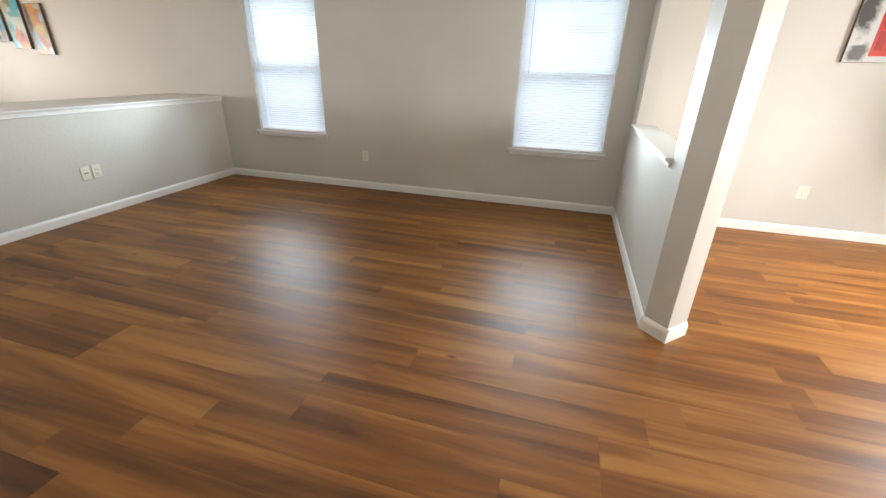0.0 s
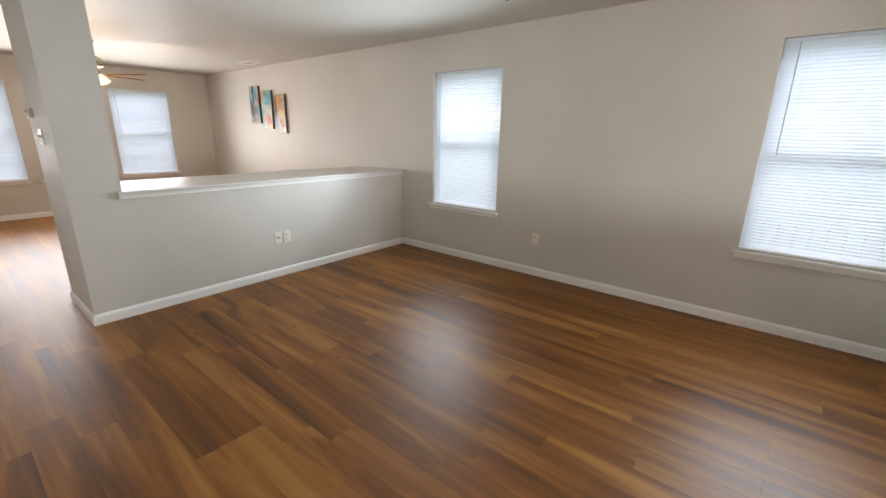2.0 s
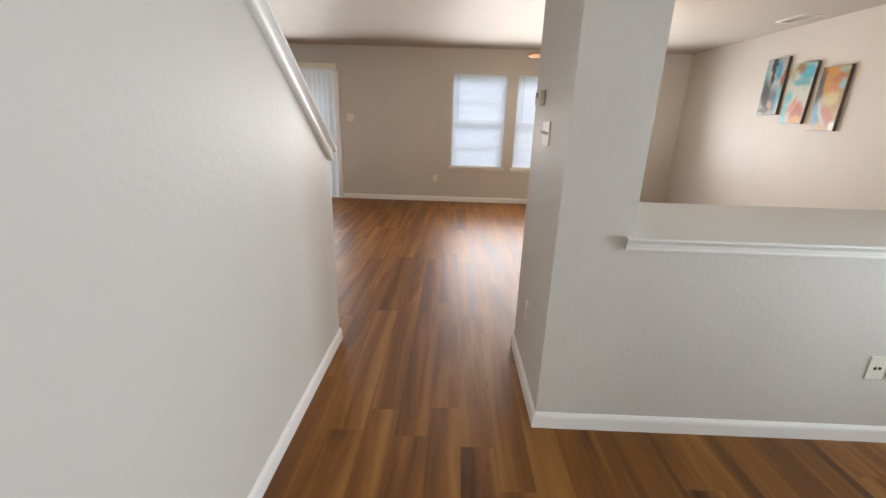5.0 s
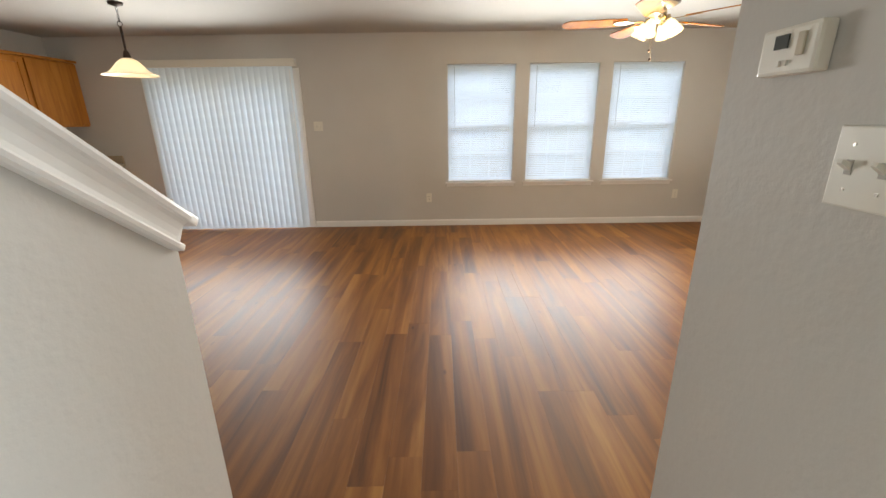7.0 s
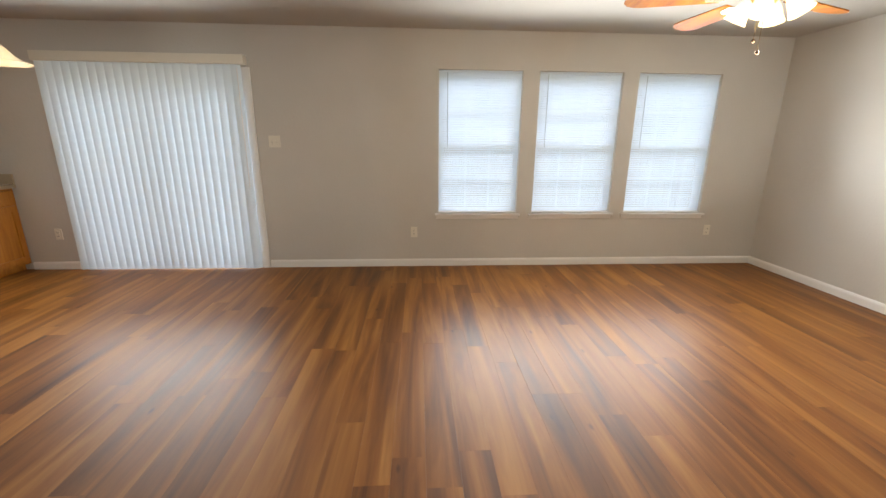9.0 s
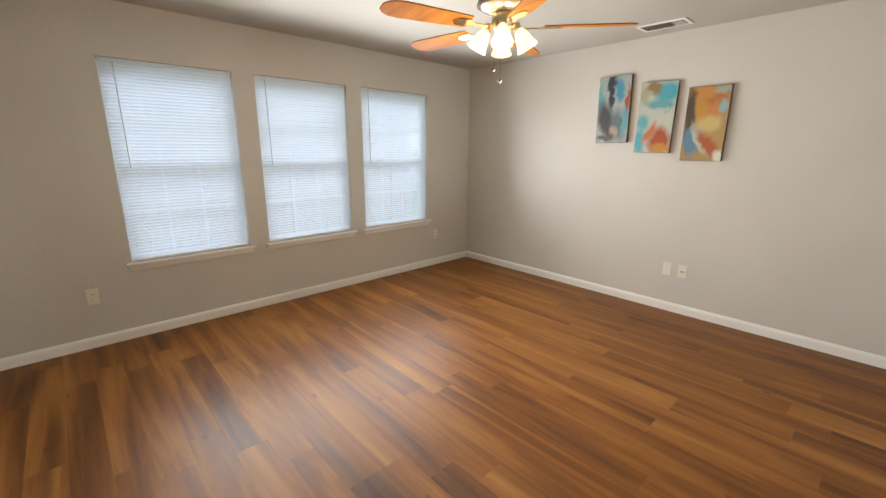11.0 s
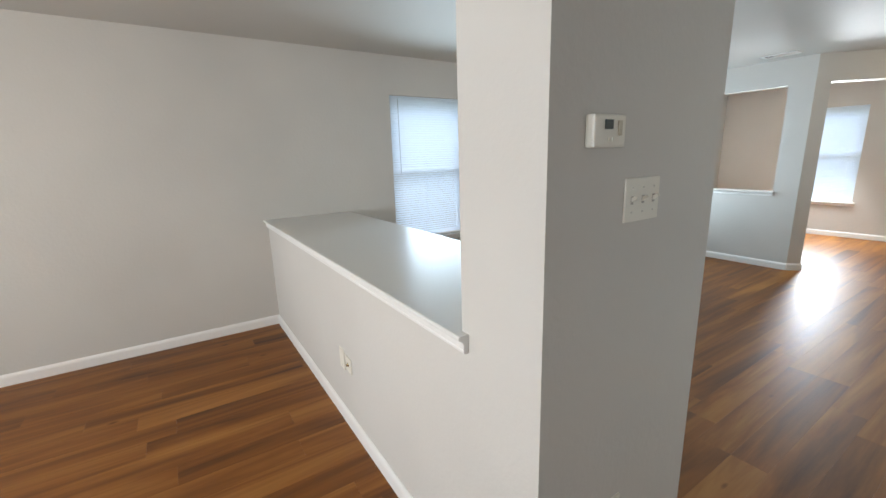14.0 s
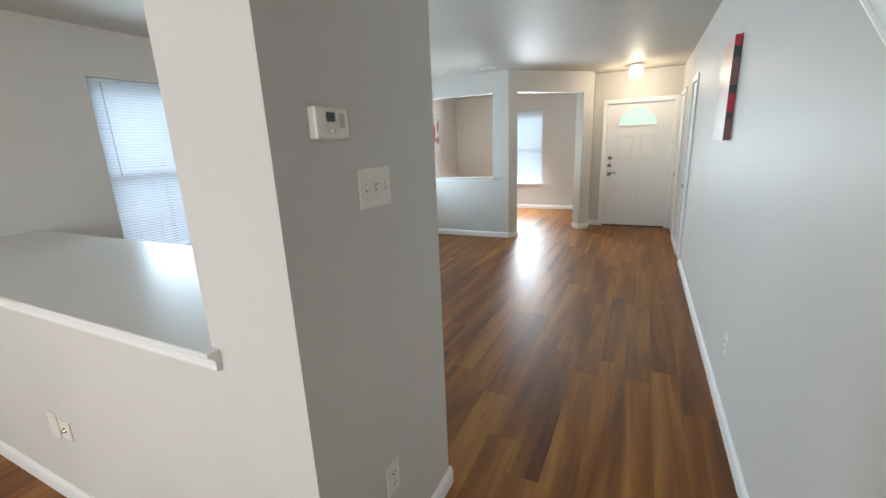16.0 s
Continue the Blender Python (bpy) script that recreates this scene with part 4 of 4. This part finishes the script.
prof = [(0.034, 1.995), (0.07, 1.975), (0.11, 1.935), (0.14, 1.895), (0.175, 1.868), (0.215, 1.855), (0.222, 1.848)]
rings = [[gl.verts.new((r * math.cos(t), r * math.sin(t), z)) for t in [2 * math.pi * j / 40 for j in range(40)]] for r, z in prof]
for p, q in zip(rings, rings[1:]):
    for j in range(40):
        gl.faces.new((p[j], p[(j + 1) % 40], q[(j + 1) % 40], q[j]))
bmesh.ops.solidify(gl, geom=gl.faces, thickness=0.004)
part("glass_shade", smooth(gl), PENDANT, pl)
bulb("pendant_bulb", -7.47, -1.93, 1.80, 0.6, (1.0, 0.76, 0.48), 0.04)
bulb("hall_bulb", 1.85, 0.96, 2.20, 2.1, (1.0, 0.82, 0.60), 0.04)


# ---- kitchen ----
def cabinet_door(parent, x0, x1, y, z0, z1, face=1):
    """A framed door with a recessed panel, facing +y at y."""
    r = 0.055
    d = part("door", boxes((x0, x0 + r, y, y + 0.02, z0, z1), (x1 - r, x1, y, y + 0.02, z0, z1), (x0 + r, x1 - r, y, y + 0.02, z0, z0 + r), (x0 + r, x1 - r, y, y + 0.02, z1 - r, z1), bevel=0.002), OAK, parent)
    part("panel", boxes((x0 + r, x1 - r, y, y + 0.009, z0 + r, z1 - r)), OAK, d)
    return d


def base_cabinet(x0, x1, y_front, doors, label):
    t = thing("base_cabinet", ((x0 + x1) / 2, K, 0), label, "kitchen cabinet", "kitchen base cabinets")
    cx = (x0 + x1) / 2
    part("body", boxes((x0 - cx, x1 - cx, 0.002, y_front - K - 0.022, 0.10, 0.89), (x0 - cx, x1 - cx, 0.002, y_front - K - 0.09, 0.0, 0.10)), OAK, t)
    w = (x1 - x0) / doors
    part("drawer_front", boxes((x0 - cx + 0.02, x1 - cx - 0.02, y_front - K - 0.022, y_front - K, 0.735, 0.87), bevel=0.003), OAK, t)
    for k in range(doors):
        cabinet_door(t, x0 - cx + 0.02 + k * (x1 - x0 - 0.04) / doors + 0.003, x0 - cx + 0.02 + (k + 1) * (x1 - x0 - 0.04) / doors - 0.003, y_front - K - 0.022, 0.13, 0.715)
    return t


base_cabinet(W + 0.003, -8.12, -3.31, 2, "honey oak base cabinet with drawer beside the wall")
base_cabinet(-7.50, -6.72, -3.31, 2, "honey oak base cabinet beside the dishwasher")
base_cabinet(-6.717, -5.94, -3.31, 2, "honey oak base cabinet in the kitchen run")
dw = thing("dishwasher", (-7.81, K, 0), "white front dishwasher built in under the counter", "dishwasher")
part("body", boxes((-0.305, 0.305, 0.01, 0.58, 0.10, 0.885)), WHITE_PLASTIC, dw)
part("front_panel", boxes((-0.303, 0.303, 0.58, 0.61, 0.12, 0.76), bevel=0.006), WHITE_PLASTIC, dw)
part("control_panel", boxes((-0.303, 0.303, 0.58, 0.615, 0.765, 0.885), bevel=0.006), WHITE_PLASTIC, dw)
part("handle", boxes((-0.05, 0.12, 0.613, 0.622, 0.80, 0.815), bevel=0.003), MIRROR_GREY, dw)
part("toe_kick", boxes((-0.30, 0.30, 0.45, 0.47, 0.0, 0.10)), DARK, dw)
wt_ = thing("kitchen_worktop", (W, K, 0), "cream laminate worktop with a low upstand", "worktop")
part("top", boxes((0.003, 2.99, 0.003, 0.645, 0.892, 0.93), bevel=0.006), LAMINATE, wt_)
part("upstand", boxes((0.02, 2.99, 0.003, 0.022, 0.932, 1.03), (0.003, 0.02, 0.003, 0.64, 0.932, 1.03)), LAMINATE, wt_)


def wall_cabinet(x0, x1, label):
    cx = (x0 + x1) / 2
    t = thing("wall_cabinet", (cx, K, 0), label, "kitchen cabinet", "kitchen wall cabinets")
    part("body", boxes((x0 - cx, x1 - cx, 0.002, 0.31, 1.40, 2.14)), OAK, t)
    part("crown", boxes((x0 - cx, x1 - cx, 0.002, 0.345, 2.142, 2.17), bevel=0.004), OAK, t)
    if x1 - x0 < 0.8:
        part("door", boxes((x0 - cx + 0.012, x1 - cx - 0.012, 0.311, 0.331, 1.415, 2.125), bevel=0.003), OAK, t)
    else:
        cabinet_door(t, x0 - cx + 0.012, -0.003, 0.311, 1.415, 2.125)
        cabinet_door(t, 0.003, x1 - cx - 0.012, 0.311, 1.415, 2.125)
    return t


wall_cabinet(W + 0.003, -8.25, "honey oak wall cabinet hung beside the window wall")
wall_cabinet(-8.247, -7.31, "honey oak wall cabinet over the dishwasher")
CAN = material("white_canister", (0.72, 0.72, 0.76), 0.25)
LID = material("dark_canister_lid", (0.05, 0.035, 0.045), 0.4)
for x, y, z in ((-8.83, -3.72, 0.931), (-8.69, -3.74, 0.931), (-8.76, -3.73, 1.066)):
    c = thing("canister", (x, y, z), "small white canister with a dark rim, stacked in the counter corner", "canister", "stacked canisters")
    part("cup", smooth(lathe([(0.0001, 0.0), (0.048, 0.0), (0.052, 0.006), (0.058, 0.115), (0.0001, 0.115)], 24)), CAN, c)
    part("lid", lathe([(0.0001, 0.115), (0.061, 0.115), (0.061, 0.132), (0.0001, 0.132)], 24), LID, c)

isl = thing("kitchen_island", (-5.40, -1.44, F), "wood-backed island with white corner post and cream laminate top", "kitchen island")
part("back_panel", boxes((-0.60, 0.9, 0.24, 0.262, 0.004, 0.86)), OAK_PANEL, isl)
part("body", boxes((-0.58, 0.9, -0.35, 0.238, 0.0, 0.86)), OAK_PANEL, isl)
part("stile", boxes((-0.632, -0.602, 0.20, 0.25, 0.0, 0.86)), material("dark_stile", (0.07, 0.025, 0.012), 0.45), isl)
p = part("post", boxes((-0.778, -0.645, 0.155, 0.272, 0.0, 0.86), bevel=0.002), TRIM, isl)
part("post_base", boxes((-0.80, -0.62, 0.135, 0.290, 0.0, 0.05), (-0.795, -0.628, 0.142, 0.283, 0.05, 0.085), bevel=0.005), TRIM, p)
part("post_capital", boxes((-0.80, -0.625, 0.14, 0.287, 0.785, 0.81), (-0.808, -0.617, 0.132, 0.294, 0.81, 0.859), bevel=0.005), TRIM, p)
part("shoe_strip", boxes((-0.602, 0.9, 0.262, 0.270, 0.004, 0.010)), LAMINATE, isl)
part("screw_hole", lathe([(0.0001, 0.4615), (0.006, 0.4615), (0.006, 0.459), (0.0001, 0.459)], 12), DARK, isl).matrix_basis = pose(-0.63, 0, 0.882, -90)
part("worktop", boxes((-0.85, 0.95, -0.42, 0.46, 0.862, 0.9), bevel=0.008), LAMINATE, isl)


# ---- outside ----
GRASS = material("lawn_material", (0.07, 0.11, 0.035), 0.9)
p = place(GRASS)
no = node(GRASS, "TexNoise", Scale=6.0, Detail=6.0)
wire(GRASS, p, no.inputs["Vector"])
wire(GRASS, ramp(GRASS, no.outputs["Fac"], [(0.3, (0.10, 0.14, 0.05)), (0.7, (0.17, 0.18, 0.09))]), bsdf(GRASS).inputs["Base Color"])
GZ = -0.35
part("ground", boxes((-600, 600, -600, 600, GZ - 0.3, GZ)), GRASS, kind="structure")
PATIO = painted("patio_concrete", (0.42, 0.40, 0.37), 0.8, 60, 0.2, 0.1)
part("patio", boxes((W - 3.0, W - T - 0.01, -3.6, 0.2, GZ, -0.08)), PATIO, kind="structure")
CEDAR = wood("fence_cedar", (0.34, 0.31, 0.27), (0.45, 0.42, 0.38), (0.55, 0.51, 0.46), 0.8, 2, 1.0)


def fence(name, m, length, label):
    """A picket fence: boards on rails, along local x from the origin."""
    t = thing(name, m, label, "fence")
    h = 1.83
    bm = boxes((0, 0.14, 0, 0.018, 0.03, h), bevel=0.003)
    first = part("picket", bm, CEDAR, t)
    n = int(length / 0.152)
    for k in range(1, n):
        o = part("picket", first.data, CEDAR, t)
        o.matrix_basis = pose(k * 0.152, 0, 0.01 * math.sin(k * 2.1), 0, 0.25 * math.sin(k * 1.3), 0)
    for z in (0.35, 0.95, 1.55):
        part("rail", boxes((0, length, -0.04, -0.002, z, z + 0.09)), CEDAR, t)
    for k in range(int(length / 2.4) + 1):
        part("fence_post", boxes((k * 2.4, k * 2.4 + 0.09, -0.13, -0.042, 0, h - 0.05)), CEDAR, t)
    return t


fence("garden_fence", pose(-13.2, -8.0, GZ, 0, 0, 90), 15.0, "weathered grey cedar board fence behind the house")
fence("garden_fence", pose(-13.1, 7.3, GZ, 0, 0, 0), 20.0, "weathered grey cedar board fence along the side yard")

SIDING = painted("pale_siding", (0.55, 0.53, 0.50), 0.8, 8, 0.1)
SHINGLE = painted("grey_shingles", (0.16, 0.15, 0.14), 0.9, 30, 0.6, 0.15)


def house(m, w, depth, h, windows, label):
    t = thing("neighbour_house", m, label, "house")
    wl = part("wall", boxes((0, w, 0, depth, 0, h)), SIDING, t)
    for k in range(int(h / 0.18)):
        part("siding_board", boxes((0, w, -0.02, -0.001, k * 0.18 + 0.01, k * 0.18 + 0.17)), SIDING, wl)
    part("roof", prism([(-0.5, h - 0.1), (depth + 0.5, h - 0.1), (depth / 2, h + 1.9)], 0, -0.4, w + 0.4), SHINGLE, t)
    for x, z in windows:
        wn = part("window", boxes((x, x + 1.1, -0.05, -0.021, z, z + 1.3), bevel=0.005), VINYL, t)
        part("pane", boxes((x + 0.07, x + 1.03, -0.06, -0.05, z + 0.07, z + 0.62), (x + 0.07, x + 1.03, -0.06, -0.05, z + 0.68, z + 1.23)), material("dark_pane", (0.16, 0.20, 0.24), 0.1) if "dark_pane" not in bpy.data.materials else bpy.data.materials["dark_pane"], wn)
    return t


house(pose(-19.5, -10.0, GZ, 0, 0, 90), 22.0, 8.0, 4.6, [(9.6, 2.6), (12.6, 2.6), (14.3, 2.6), (3.5, 2.6)], "pale two storey house with shuttered windows behind the fence")
house(pose(-1.5, 12.5, GZ), 12.0, 8.0, 4.2, [(1.6, 2.4), (6.0, 2.4)], "pale neighbouring house beyond the side fence")
house(pose(14.0, 8.0, GZ, 0, 0, -90), 14.0, 8.0, 4.2, [(3.0, 1.0), (8.0, 1.0)], "pale house across the street")


def tree(x, y, h, seed, label):
    rng = random.Random(seed)
    t = thing("shade_tree", (x, y, GZ), label, "tree")
    bm = bmesh.new()
    rod(bm, (0, 0, 0), (0.05, 0, h * 0.35), 0.14, 10)
    tips = []
    for k in range(9):
        a, l = rng.uniform(0, 6.28), rng.uniform(0.25, 0.45) * h
        p0 = Vector((0.05, 0, h * rng.uniform(0.25, 0.36)))
        p1 = p0 + Vector((math.cos(a) * l * 0.6, math.sin(a) * l * 0.6, l))
        rod(bm, p0, p1, 0.05, 6)
        tips.append(p1)
    part("trunk", bm, material("bark", (0.12, 0.09, 0.065), 0.9) if "bark" not in bpy.data.materials else bpy.data.materials["bark"], t)
    verts, faces = [], []
    for k in range(9000):
        c = rng.choice(tips) + Vector([rng.gauss(0, h * 0.09) for _ in range(3)])
        u = Vector([rng.uniform(-1, 1) for _ in range(3)]).normalized() * 0.06
        v = u.orthogonal().normalized() * 0.035
        i = len(verts)
        verts += [c - u, c + v, c + u, c - v]
        faces.append((i, i + 1, i + 2, i + 3))
    me = bpy.data.meshes.new("crown")
    me.from_pydata(verts, [], faces)
    me.materials.append(bpy.data.materials.get("leaves") or translucent("leaves", (0.12, 0.19, 0.08), 0.5))
    part("crown", me, None, t)


tree(-4.2, 10.2, 6.0, 3, "leafy green shade tree beyond the side fence")
tree(-16.5, 7.8, 5.5, 5, "leafy green shade tree behind the back fence")

# ---- floor planks ----
PW, PL = 0.15, 1.22
plank_meshes = {}


def plank_mesh(length):
    key = round(length, 3)
    if key not in plank_meshes:
        bm = bmesh.new()
        e, z = 0.0006, 0.0002
        lo = [bm.verts.new(p) for p in ((0, 0, -0.008), (key, 0, -0.008), (key, PW, -0.008), (0, PW, -0.008))]
        md = [bm.verts.new(p) for p in ((0.0002, 0.0002, z - 0.0003), (key - 0.0002, 0.0002, z - 0.0003), (key - 0.0002, PW - 0.0002, z - 0.0003), (0.0002, PW - 0.0002, z - 0.0003))]
        hi = [bm.verts.new(p) for p in ((e, e, 0), (key - e, e, 0), (key - e, PW - e, 0), (e, PW - e, 0))]
        bm.faces.new(hi)
        for a, b in ((lo, md), (md, hi)):
            for k in range(4):
                bm.faces.new((a[k], a[(k + 1) % 4], b[(k + 1) % 4], b[k]))
        me = bpy.data.meshes.new("plank")
        bm.to_mesh(me)
        bm.free()
        me.materials.append(FLOOR)
        plank_meshes[key] = me
    return plank_meshes[key]


floor_ob = bpy.data.objects["floor"]
rng = random.Random(11)
rest_v, rest_f = [], []
near = 0
x_lo = W - 0.02
y = 0.044 - PW * math.ceil((0.044 - K) / PW)
while y < N:
    x_hi = -2.6 + T if y < -1.04 else DX + T if y < 1.3 else E + 0.02
    x = x_lo - rng.uniform(0.0, PL)
    while x < x_hi - 0.01:
        a, b = max(x, x_lo), min(x + PL, x_hi)
        if b - a > 0.02:
            inside = 0.2 < y < N and x < 1.3
            if inside and near < 300:
                part("plank", plank_mesh(b - a), FLOOR, floor_ob).matrix_basis = Matrix.Translation((a, y, F))
                near += 1
            else:
                me = plank_mesh(b - a)
                i = len(rest_v)
                rest_v += [(v.co.x + a, v.co.y + y, v.co.z + F) for v in me.vertices]
                rest_f += [tuple(i + k for k in f.vertices) for f in me.polygons]
        x += PL
    y += PW
me = bpy.data.meshes.new("far_planks")
me.from_pydata(rest_v, [], rest_f)
me.materials.append(FLOOR)
part("far_planks", me, None, floor_ob, kind="stuff")
